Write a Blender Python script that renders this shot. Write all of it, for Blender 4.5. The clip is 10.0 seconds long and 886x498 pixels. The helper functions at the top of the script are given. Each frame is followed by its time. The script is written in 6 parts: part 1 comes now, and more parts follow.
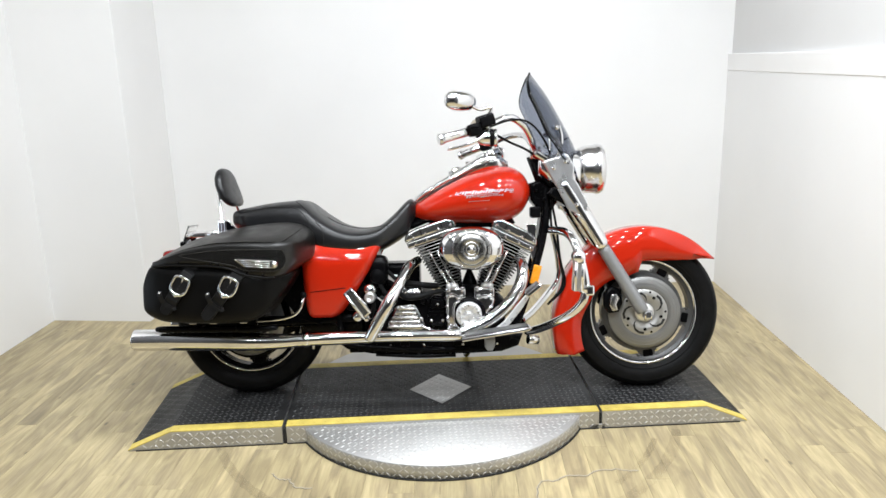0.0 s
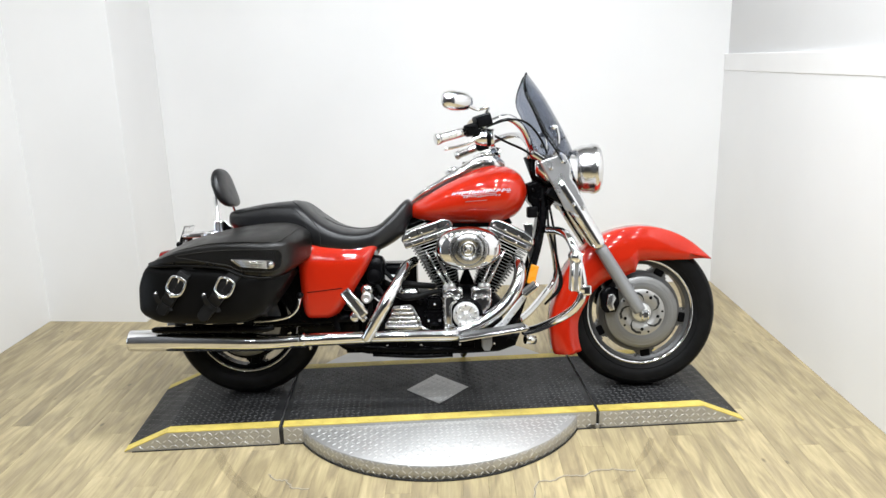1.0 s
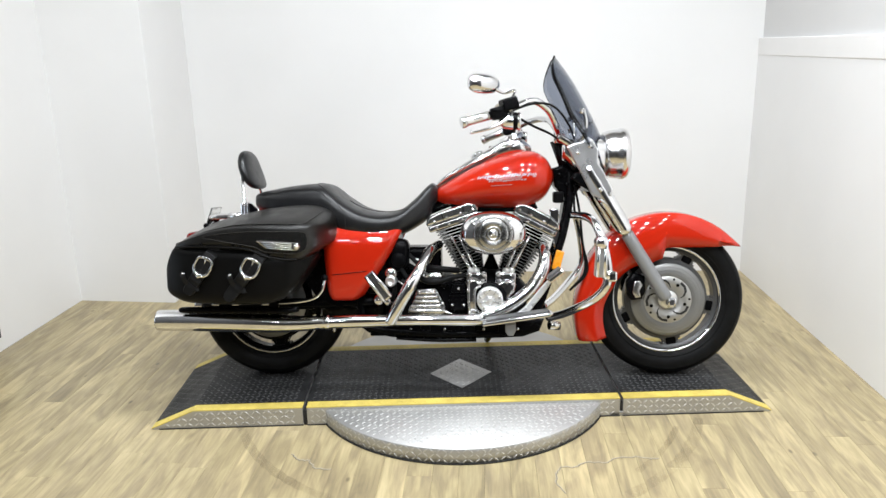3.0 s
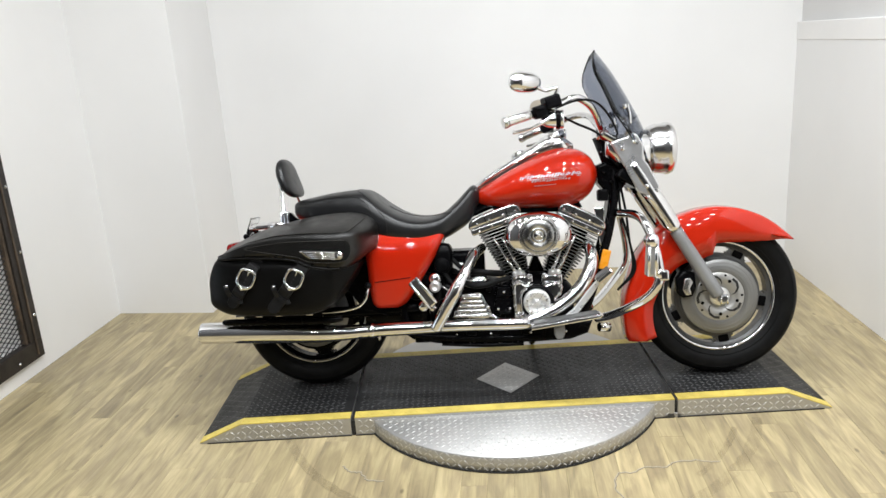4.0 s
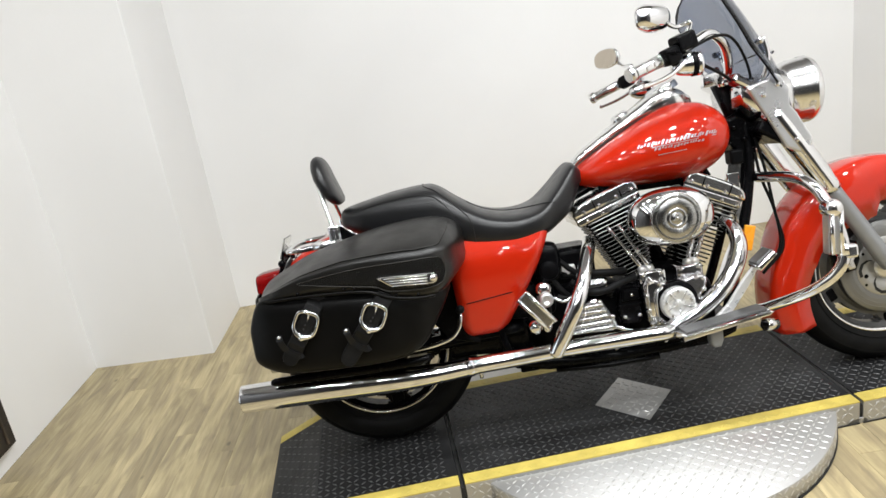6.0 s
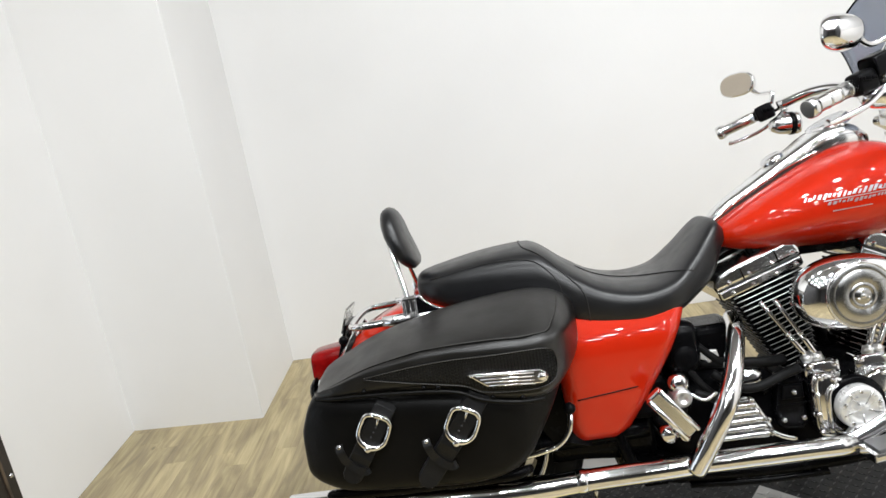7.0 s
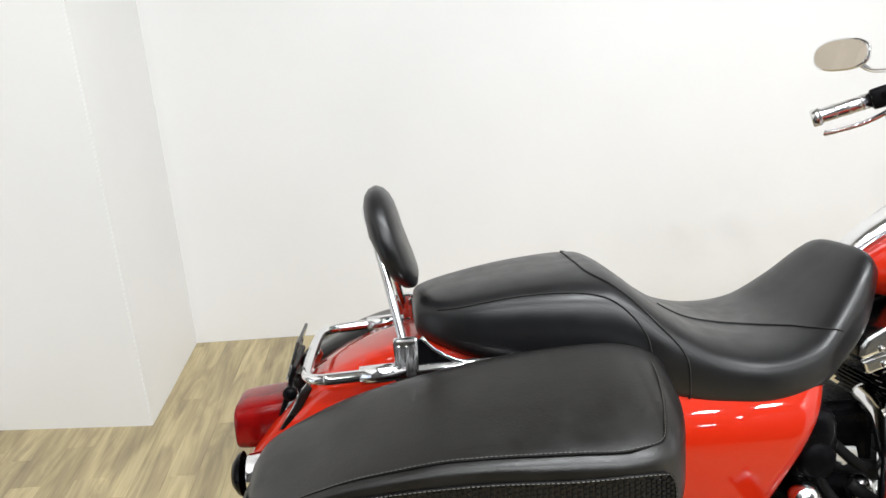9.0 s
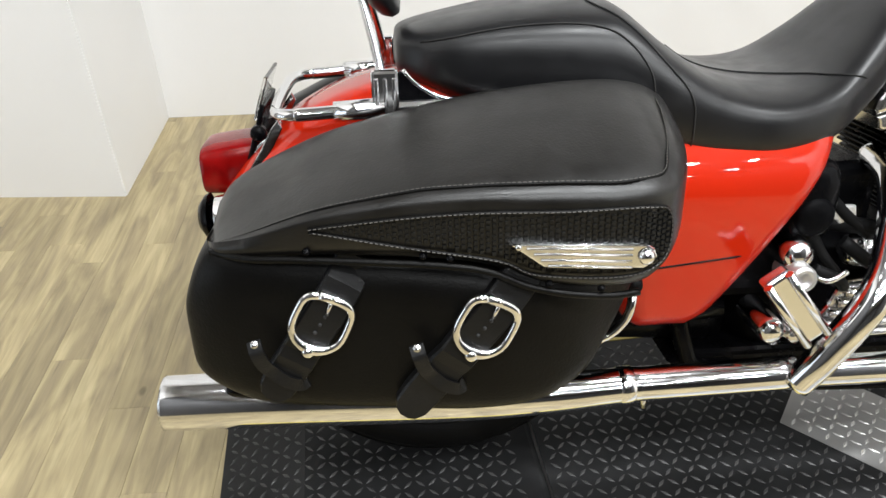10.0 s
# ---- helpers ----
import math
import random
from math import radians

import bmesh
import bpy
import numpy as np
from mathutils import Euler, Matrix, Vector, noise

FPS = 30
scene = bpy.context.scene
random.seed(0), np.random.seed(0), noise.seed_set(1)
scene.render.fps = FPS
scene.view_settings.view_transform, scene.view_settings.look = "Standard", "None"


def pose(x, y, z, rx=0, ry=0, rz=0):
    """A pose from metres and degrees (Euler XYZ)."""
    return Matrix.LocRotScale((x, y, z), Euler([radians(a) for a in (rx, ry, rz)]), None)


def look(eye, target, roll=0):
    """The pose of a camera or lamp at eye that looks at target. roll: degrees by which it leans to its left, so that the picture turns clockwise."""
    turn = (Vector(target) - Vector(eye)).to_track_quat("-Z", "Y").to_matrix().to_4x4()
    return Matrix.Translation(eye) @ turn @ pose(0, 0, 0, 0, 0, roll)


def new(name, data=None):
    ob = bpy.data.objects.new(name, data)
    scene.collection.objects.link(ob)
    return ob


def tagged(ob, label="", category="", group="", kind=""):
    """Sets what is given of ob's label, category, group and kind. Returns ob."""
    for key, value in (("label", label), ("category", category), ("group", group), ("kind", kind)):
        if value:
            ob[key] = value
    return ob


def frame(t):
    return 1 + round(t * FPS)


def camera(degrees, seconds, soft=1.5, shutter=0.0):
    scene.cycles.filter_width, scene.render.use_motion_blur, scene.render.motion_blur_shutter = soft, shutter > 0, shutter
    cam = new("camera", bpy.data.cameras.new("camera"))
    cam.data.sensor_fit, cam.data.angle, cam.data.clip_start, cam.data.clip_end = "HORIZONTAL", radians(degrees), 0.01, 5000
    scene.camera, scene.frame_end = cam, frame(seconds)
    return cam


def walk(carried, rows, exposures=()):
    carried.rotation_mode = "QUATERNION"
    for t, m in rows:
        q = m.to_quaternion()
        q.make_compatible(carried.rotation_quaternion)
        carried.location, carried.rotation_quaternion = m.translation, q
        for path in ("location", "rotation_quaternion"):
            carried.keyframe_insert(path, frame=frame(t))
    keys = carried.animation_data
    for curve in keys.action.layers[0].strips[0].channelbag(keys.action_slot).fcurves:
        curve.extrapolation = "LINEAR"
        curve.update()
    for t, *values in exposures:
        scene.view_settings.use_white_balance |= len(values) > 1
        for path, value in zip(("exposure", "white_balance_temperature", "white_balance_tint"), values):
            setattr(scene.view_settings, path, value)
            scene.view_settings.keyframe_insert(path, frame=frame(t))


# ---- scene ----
cam = camera(62.0, 10.0)
PATH = [
    (0, (-0.264, -3.003, 1.452), (-0.174, -1.068, 0.955), -1.5),
    (0.5, (-0.269, -3.0, 1.453), (-0.173, -1.067, 0.95), -1.4),
    (1, (-0.265, -3.0, 1.451), (-0.166, -1.065, 0.954), -1.5),
    (1.5, (-0.266, -2.995, 1.456), (-0.162, -1.061, 0.957), -1.4),
    (2, (-0.259, -2.996, 1.463), (-0.162, -1.061, 0.967), -1.6),
    (2.5, (-0.257, -2.995, 1.457), (-0.177, -1.062, 0.949), -1.1),
    (3.8, (-0.251, -2.989, 1.414), (-0.316, -1.067, 0.865), -2.9),
    (4, (-0.339, -2.932, 1.457), (-0.375, -1.006, 0.92), -3.8),
    (4.2, (-0.412, -2.887, 1.48), (-0.41, -0.957, 0.955), -4.7),
    (4.5, (-0.498, -2.837, 1.439), (-0.562, -0.916, 0.887), -4.2),
    (5, (-0.592, -2.658, 1.406), (-0.74, -0.746, 0.836), -6.8),
    (5.2, (-0.627, -2.559, 1.419), (-0.782, -0.647, 0.854), -6.3),
    (6.3, (-0.913, -2.085, 1.41), (-0.719, -0.198, 0.778), -10.0),
    (6.5, (-0.919, -1.993, 1.394), (-0.77, -0.101, 0.763), -10.7),
    (7, (-0.925, -1.711, 1.413), (-0.922, 0.215, 0.880), -9.7),
    (7.5, (-1.02, -1.481, 1.395), (-0.937, 0.428, 0.803), -9.0),
    (8, (-1.111, -1.271, 1.404), (-0.835, 0.615, 0.797), -7.5),
    (8.5, (-1.122, -1.139, 1.389), (-0.905, 0.749, 0.763), -5.5),
    (9, (-1.083, -1.006, 1.345), (-0.856, 0.857, 0.654), -2.7),
    (9.5, (-1.072, -0.944, 1.277), (-0.832, 0.838, 0.401), -1.3),
    (10, (-1.079, -0.964, 1.213), (-0.858, 0.655, 0.061), -0.9),
]
walk(cam, [(t, look(eye, target, roll)) for t, eye, target, roll in PATH], exposures=[(0.0, 0.0, 6370, 10), (2.7, -0.02, 6370, 10), (4.0, -0.15, 6520, 10), (4.5, -0.13, 6670, 10), (5.2, -0.13, 6670, 10), (6.5, -0.12, 6570, 10), (7.5, -0.05, 6520, 10), (8.5, 0.0, 6520, 10), (9.2, 0.05, 6520, 10), (10.0, 0.1, 6570, 10)])

# ---- light ----
world = bpy.data.worlds.new("world")
scene.world = world
world.use_nodes = True
world.node_tree.nodes["Background"].inputs[0].default_value = (0.9, 0.95, 1.0, 1)
world.node_tree.nodes["Background"].inputs[1].default_value = 0.3
ROOM = pose(0, 0, 0, 0, 0, -4.2)      # the room stands a little askew to the ramp
BIKE = pose(-0.133, -0.053, 0.078, -10.5, 0, -3.75)   # leaning on its side stand
LAMP = 0.98
LEFT, RIGHT, BACK, FRONT, HIGH = -2.49, 1.598, 1.65, -7.5, 3.3


# ---- materials ----
def nodes_of(name):
    m = bpy.data.materials.new(name)
    m.use_nodes = True
    t = m.node_tree
    return m, t, t.nodes["Principled BSDF"]


def mat(name, color, rough=0.5, metal=0.0, vary=0.12, scale=8.0, grain=0.0, grain_scale=300.0, coat=0.0, spec=0.5, rough_vary=0.08, wrinkle=0.0):
    """Base colour with slow variation, uneven roughness, and a fine relief."""
    m, t, b = nodes_of(name)
    N, Lk = t.nodes, t.links
    tex = N.new("ShaderNodeTexCoord")
    n1 = N.new("ShaderNodeTexNoise")
    n1.inputs["Scale"].default_value, n1.inputs["Detail"].default_value = scale, 6
    Lk.new(tex.outputs["Object"], n1.inputs["Vector"])
    ramp = N.new("ShaderNodeMapRange")
    ramp.inputs["From Min"].default_value, ramp.inputs["From Max"].default_value = 0.3, 0.7
    ramp.inputs["To Min"].default_value, ramp.inputs["To Max"].default_value = 1 - vary, 1 + vary
    Lk.new(n1.outputs["Fac"], ramp.inputs["Value"])
    mul = N.new("ShaderNodeVectorMath")
    mul.operation = "SCALE"
    mul.inputs[0].default_value = color
    Lk.new(ramp.outputs["Result"], mul.inputs["Scale"])
    Lk.new(mul.outputs["Vector"], b.inputs["Base Color"])
    n2 = N.new("ShaderNodeTexNoise")
    n2.inputs["Scale"].default_value, n2.inputs["Detail"].default_value = scale * 3.1, 4
    Lk.new(tex.outputs["Object"], n2.inputs["Vector"])
    rr = N.new("ShaderNodeMapRange")
    rr.inputs["From Min"].default_value, rr.inputs["From Max"].default_value = 0.3, 0.7
    rr.inputs["To Min"].default_value, rr.inputs["To Max"].default_value = max(0.0, rough - rough_vary * rough), min(1.0, rough + rough_vary)
    Lk.new(n2.outputs["Fac"], rr.inputs["Value"])
    Lk.new(rr.outputs["Result"], b.inputs["Roughness"])
    b.inputs["Metallic"].default_value = metal
    b.inputs["Coat Weight"].default_value = coat
    b.inputs["Coat Roughness"].default_value = 0.03
    b.inputs["Specular IOR Level"].default_value = spec
    if grain:
        n3 = N.new("ShaderNodeTexNoise")
        n3.inputs["Scale"].default_value, n3.inputs["Detail"].default_value = grain_scale, 3
        Lk.new(tex.outputs["Object"], n3.inputs["Vector"])
        bump = N.new("ShaderNodeBump")
        bump.inputs["Strength"].default_value, bump.inputs["Distance"].default_value = grain, 0.002
        Lk.new(n3.outputs["Fac"], bump.inputs["Height"])
        Lk.new(bump.outputs["Normal"], b.inputs["Normal"])
        if wrinkle:
            n4 = N.new("ShaderNodeTexNoise")
            n4.inputs["Scale"].default_value, n4.inputs["Detail"].default_value, n4.inputs["Distortion"].default_value = 26, 5, 0.8
            Lk.new(tex.outputs["Object"], n4.inputs["Vector"])
            crease = N.new("ShaderNodeBump")
            crease.inputs["Strength"].default_value, crease.inputs["Distance"].default_value = wrinkle, 0.006
            Lk.new(n4.outputs["Fac"], crease.inputs["Height"])
            Lk.new(crease.outputs["Normal"], bump.inputs["Normal"])
    return m


def plank_material():
    """Pale limed oak vinyl: long cream and grey-brown figure, fine dark grain, a few knots, each plank its own cut."""
    m, t, b = nodes_of("limed_oak")
    N, Lk = t.nodes, t.links
    tex = N.new("ShaderNodeTexCoord")
    info = N.new("ShaderNodeObjectInfo")
    shift = N.new("ShaderNodeVectorMath")
    shift.operation = "SCALE"
    shift.inputs[0].default_value = (17, 31, 5)
    Lk.new(info.outputs["Random"], shift.inputs["Scale"])
    add = N.new("ShaderNodeVectorMath")
    add.operation = "ADD"
    Lk.new(tex.outputs["Object"], add.inputs[0])
    Lk.new(shift.outputs["Vector"], add.inputs[1])

    def figure(scale, detail, distort):
        mp = N.new("ShaderNodeMapping")
        mp.inputs["Scale"].default_value = scale
        Lk.new(add.outputs["Vector"], mp.inputs["Vector"])
        n = N.new("ShaderNodeTexNoise")
        n.inputs["Scale"].default_value, n.inputs["Detail"].default_value, n.inputs["Distortion"].default_value = 1.0, detail, distort
        Lk.new(mp.outputs["Vector"], n.inputs["Vector"])
        return n.outputs["Fac"], mp

    def span(value, a, c, lo, hi):
        r = N.new("ShaderNodeMapRange")
        r.inputs["From Min"].default_value, r.inputs["From Max"].default_value = a, c
        r.inputs["To Min"].default_value, r.inputs["To Max"].default_value = lo, hi
        Lk.new(value, r.inputs["Value"])
        return r.outputs["Result"]

    def product(p, q):
        k = N.new("ShaderNodeMath")
        k.operation = "MULTIPLY"
        Lk.new(p, k.inputs[0])
        Lk.new(q, k.inputs[1])
        return k.outputs["Value"]
    broad, _ = figure((17, 3.0, 1), 5, 1.2)
    cr = N.new("ShaderNodeValToRGB")
    stops = cr.color_ramp.elements
    stops[0].position, stops[0].color = 0.30, (0.275, 0.222, 0.133, 1)
    stops[1].position, stops[1].color = 0.70, (0.500, 0.415, 0.236, 1)
    for at, col in ((0.44, (0.352, 0.284, 0.163, 1)), (0.56, (0.432, 0.352, 0.196, 1))):
        stops.new(at).color = col
    Lk.new(broad, cr.inputs["Fac"])
    grain, _ = figure((95, 5.0, 1), 6, 0.5)
    fine, _ = figure((300, 14, 1), 3, 0.2)
    blot, _ = figure((7, 3.0, 1), 3, 0.4)
    tone = span(info.outputs["Random"], 0, 1, 0.84, 1.10)
    value = product(product(product(span(grain, 0.34, 0.60, 0.88, 1.04), span(fine, 0.3, 0.6, 0.95, 1.03)), span(blot, 0.32, 0.62, 0.92, 1.06)), tone)
    # knots: small dark eyes scattered along the boards
    mp = N.new("ShaderNodeMapping")
    mp.inputs["Scale"].default_value = (6.2, 3.1, 1)
    Lk.new(add.outputs["Vector"], mp.inputs["Vector"])
    eye = N.new("ShaderNodeTexVoronoi")
    eye.inputs["Scale"].default_value = 1.0
    Lk.new(mp.outputs["Vector"], eye.inputs["Vector"])
    value = product(value, span(eye.outputs["Distance"], 0.025, 0.06, 0.5, 1.0))
    out = N.new("ShaderNodeVectorMath")
    out.operation = "SCALE"
    Lk.new(cr.outputs["Color"], out.inputs[0])
    Lk.new(value, out.inputs["Scale"])
    Lk.new(out.outputs["Vector"], b.inputs["Base Color"])
    Lk.new(span(grain, 0.3, 0.7, 0.5, 0.33), b.inputs["Roughness"])
    bump = N.new("ShaderNodeBump")
    bump.inputs["Strength"].default_value, bump.inputs["Distance"].default_value = 0.12, 0.001
    Lk.new(grain, bump.inputs["Height"])
    Lk.new(bump.outputs["Normal"], b.inputs["Normal"])
    return m


def glass(name, color, rough=0.0):
    m, t, b = nodes_of(name)
    b.inputs["Base Color"].default_value = (*color, 1)
    b.inputs["Roughness"].default_value = rough
    b.inputs["Transmission Weight"].default_value = 1.0
    b.inputs["IOR"].default_value = 1.45
    return m


def spun(name, color, rough):
    """Metal turned on a lathe: the gloss is drawn out across the fine rings."""
    m, t, b = nodes_of(name)
    N, Lk = t.nodes, t.links
    b.inputs["Base Color"].default_value = (*color, 1)
    b.inputs["Metallic"].default_value, b.inputs["Roughness"].default_value = 1.0, rough
    b.inputs["Anisotropic"].default_value = 0.85
    tan = N.new("ShaderNodeTangent")
    tan.direction_type, tan.axis = "RADIAL", "Y"
    Lk.new(tan.outputs["Tangent"], b.inputs["Tangent"])
    b.inputs["Anisotropic Rotation"].default_value = 0.25
    tex = N.new("ShaderNodeTexCoord")
    n = N.new("ShaderNodeTexNoise")
    n.inputs["Scale"].default_value = 40
    Lk.new(tex.outputs["Object"], n.inputs["Vector"])
    rr = N.new("ShaderNodeMapRange")
    rr.inputs["To Min"].default_value, rr.inputs["To Max"].default_value = rough - 0.05, rough + 0.08
    Lk.new(n.outputs["Fac"], rr.inputs["Value"])
    Lk.new(rr.outputs["Result"], b.inputs["Roughness"])
    return m


def faint(name, color, cover):
    """A stain that lets the planks show through in blotches."""
    m, t, b = nodes_of(name)
    N, Lk = t.nodes, t.links
    b.inputs["Base Color"].default_value = (*color, 1)
    b.inputs["Roughness"].default_value = 0.5
    tex = N.new("ShaderNodeTexCoord")
    n = N.new("ShaderNodeTexNoise")
    n.inputs["Scale"].default_value, n.inputs["Detail"].default_value = 9, 4
    Lk.new(tex.outputs["Object"], n.inputs["Vector"])
    rr = N.new("ShaderNodeMapRange")
    rr.inputs["From Min"].default_value, rr.inputs["From Max"].default_value = 0.3, 0.65
    rr.inputs["To Min"].default_value, rr.inputs["To Max"].default_value = 0.0, cover
    Lk.new(n.outputs["Fac"], rr.inputs["Value"])
    Lk.new(rr.outputs["Result"], b.inputs["Alpha"])
    return m


def glow(name, color, strength):
    m, t, b = nodes_of(name)
    b.inputs["Base Color"].default_value = (*color, 1)
    b.inputs["Emission Color"].default_value = (*color, 1)
    b.inputs["Emission Strength"].default_value = strength
    return m


M_WALL = mat("white_wall_paint", (0.82, 0.815, 0.81), 0.55, vary=0.025, scale=1.3, grain=0.12, grain_scale=90)
M_TRIM = mat("white_trim_paint", (0.82, 0.81, 0.80), 0.4, vary=0.03, scale=3, grain=0.05)
M_CEIL = mat("grey_ceiling_paint", (0.24, 0.24, 0.245), 0.8, vary=0.06, scale=2)
# for walls out of view, kept dark so blacks and reflections stay deep
M_DARK = mat("dark_unseen_wall", (0.06, 0.06, 0.063), 0.7, vary=0.06, scale=2)
M_PLANK = plank_material()
M_UNDER = mat("dark_underlay", (0.06, 0.05, 0.04), 0.9)
M_RED = mat("red_paint", (0.455, 0.016, 0.0025), 0.45, vary=0.03, scale=4, coat=1.0, rough_vary=0.03, spec=0.05)
M_CHROME = mat("chrome", (0.83, 0.83, 0.84), 0.06, 1.0, vary=0.05, scale=14, rough_vary=0.06)
M_BRUSH = mat("polished_aluminium", (0.62, 0.62, 0.62), 0.22, 1.0, vary=0.04, scale=5, rough_vary=0.03, grain=0.04, grain_scale=700)
M_ALU = mat("grey_cast_aluminium", (0.26, 0.265, 0.27), 0.42, 0.4, vary=0.06, scale=9, rough_vary=0.04, grain=0.12, grain_scale=500)
M_LEATHER = mat("black_leather", (0.006, 0.006, 0.0067), 0.32, vary=0.25, scale=9, grain=0.05, grain_scale=380, spec=0.44, rough_vary=0.08, wrinkle=0.006)
M_BAG = mat("worn_black_leather", (0.003, 0.0028, 0.0026), 0.38, vary=0.3, scale=6, grain=0.22, grain_scale=300, spec=0.14, rough_vary=0.05, wrinkle=0.12)
M_LID = mat("rubbed_brown_black_leather", (0.0050, 0.0044, 0.0038), 0.33, vary=0.35, scale=5, grain=0.14, grain_scale=300, spec=0.5, rough_vary=0.12, wrinkle=0.07)
M_RUBBER = mat("tyre_rubber", (0.006, 0.006, 0.0062), 0.5, vary=0.25, scale=20, grain=0.2, grain_scale=200, spec=0.09)
M_BLACK = mat("black_enamel", (0.0025, 0.0025, 0.003), 0.2, vary=0.2, scale=12, rough_vary=0.1, spec=0.08)
M_BLACKM = mat("black_wrinkle_finish", (0.0025, 0.0025, 0.003), 0.42, vary=0.25, scale=30, grain=0.3, grain_scale=500, spec=0.04)
M_PLASTIC = mat("black_plastic", (0.004, 0.004, 0.0045), 0.4, vary=0.2, scale=20, grain=0.15, spec=0.06)
M_ORANGE = mat("amber_reflector", (0.85, 0.33, 0.02), 0.25, vary=0.05, coat=0.6)
M_LENS = mat("red_lens", (0.17, 0.002, 0.002), 0.16, vary=0.35, scale=30, spec=0.22, coat=0.12)
# tan base colour stands in for a brownish reflection in the mirrors
M_MIRROR = mat("mirror_glass", (0.62, 0.55, 0.46), 0.02, 1.0, vary=0.01)
M_SMOKE = glass("smoked_screen", (0.30, 0.33, 0.40), 0.02)
M_CLEAR = glass("clear_lens", (0.95, 0.95, 0.95), 0.02)
M_SEAM = mat("dark_thread", (0.008, 0.0075, 0.007), 0.7, vary=0.1)
M_SPUN = spun("spun_aluminium", (0.46, 0.46, 0.455), 0.24)
# paler than the plate: the glint of lit tread marks put in the colour
M_TREADS = mat("lit_raised_tread", (0.62, 0.615, 0.60), 0.38, 0.6, vary=0.1, scale=9)
M_PALE = mat("pale_polished_metal", (0.78, 0.78, 0.77), 0.27, 0.55, vary=0.06, scale=9, rough_vary=0.05)
M_DULL = mat("dull_polished_metal", (0.60, 0.60, 0.60), 0.34, 0.9, vary=0.05, scale=6, rough_vary=0.04)
M_SATIN = mat("satin_chrome", (0.80, 0.80, 0.80), 0.16, 1.0, vary=0.03, scale=6, rough_vary=0.03)
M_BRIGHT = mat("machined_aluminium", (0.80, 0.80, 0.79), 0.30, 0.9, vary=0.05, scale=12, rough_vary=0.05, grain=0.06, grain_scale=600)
M_CAST = mat("dull_grey_casting", (0.10, 0.10, 0.10), 0.36, 0.6, vary=0.1, scale=9, rough_vary=0.05)
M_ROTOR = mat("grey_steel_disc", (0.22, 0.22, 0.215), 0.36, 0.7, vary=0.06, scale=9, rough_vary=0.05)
M_BADGE = mat("silver_lettering", (0.5, 0.5, 0.51), 0.3, 0.7, vary=0.05, scale=40)
M_WEAVE = mat("woven_black_leather", (0.004, 0.004, 0.0038), 0.42, vary=0.2, scale=20, spec=0.4)
M_PLATE = mat("diamond_plate_steel", (0.50, 0.495, 0.485), 0.46, 0.8, vary=0.07, scale=5, rough_vary=0.06, grain=0.1, grain_scale=160)
M_TOPS = mat("worn_black_tread", (0.068, 0.068, 0.068), 0.32, 0.3, vary=0.5, scale=4)
M_MAT = mat("black_painted_plate", (0.018, 0.018, 0.0185), 0.36, vary=0.3, scale=6, rough_vary=0.15, grain=0.1, grain_scale=160, spec=0.15)
M_YELLOW = mat("yellow_safety_paint", (0.60, 0.47, 0.105), 0.5, vary=0.16, scale=14, rough_vary=0.15)
M_GAP = mat("black_gap_and_strip", (0.012, 0.012, 0.012), 0.7)
M_PLATEN = mat("brushed_nacelle_metal", (0.70, 0.70, 0.71), 0.27, 0.9, vary=0.05, scale=7, rough_vary=0.05)
M_DISC = mat("bright_disc_carrier", (0.42, 0.415, 0.40), 0.34, 0.75, vary=0.08, scale=14, rough_vary=0.08)
M_THREAD = mat("rubbed_grey_thread", (0.075, 0.07, 0.063), 0.6, vary=0.3, scale=60)
M_STRAP = mat("rubbed_strap_leather", (0.0055, 0.0055, 0.0058), 0.40, vary=0.3, scale=14, grain=0.2, grain_scale=260, spec=0.26, wrinkle=0.1)
M_UPPER = mat("darker_upper_wall", (0.65, 0.645, 0.64), 0.6, vary=0.03, scale=1.3, grain=0.12, grain_scale=90)
M_EDGE = mat("worn_brown_wood_edge", (0.075, 0.052, 0.034), 0.55, vary=0.5, scale=12, grain=0.3, grain_scale=80)
M_WOOD = mat("dark_stained_wood", (0.014, 0.010, 0.008), 0.5, vary=0.5, scale=9, grain=0.3, grain_scale=80)
M_MESH = mat("dark_expanded_metal", (0.05, 0.05, 0.05), 0.5, 0.6, vary=0.2)
M_SKY = glow("daylight_pane", (0.80, 0.90, 1.0), 1.6)


# ---- shape helpers ----
def smooth(bm, on=True):
    for f in bm.faces:
        f.smooth = on
    return bm


def mesh_of(name, bm, material):
    me = bpy.data.meshes.new(name)
    bmesh.ops.recalc_face_normals(bm, faces=bm.faces)
    bm.to_mesh(me)
    bm.free()
    for one in material if isinstance(material, (list, tuple)) else (material,):
        me.materials.append(one)
    return me


def part(name, bm, material, parent, label="", m=None):
    ob = new(name, mesh_of(name, bm, material))
    if parent:
        ob.parent = parent
    if m is not None:
        ob.matrix_basis = m
    if label:
        ob["label"] = label
    return ob


def thing(name, m, label, category, group="", kind=""):
    ob = new(name)
    ob.matrix_basis = m
    ob.empty_display_size = 0.1
    return tagged(ob, label, category, group, kind)


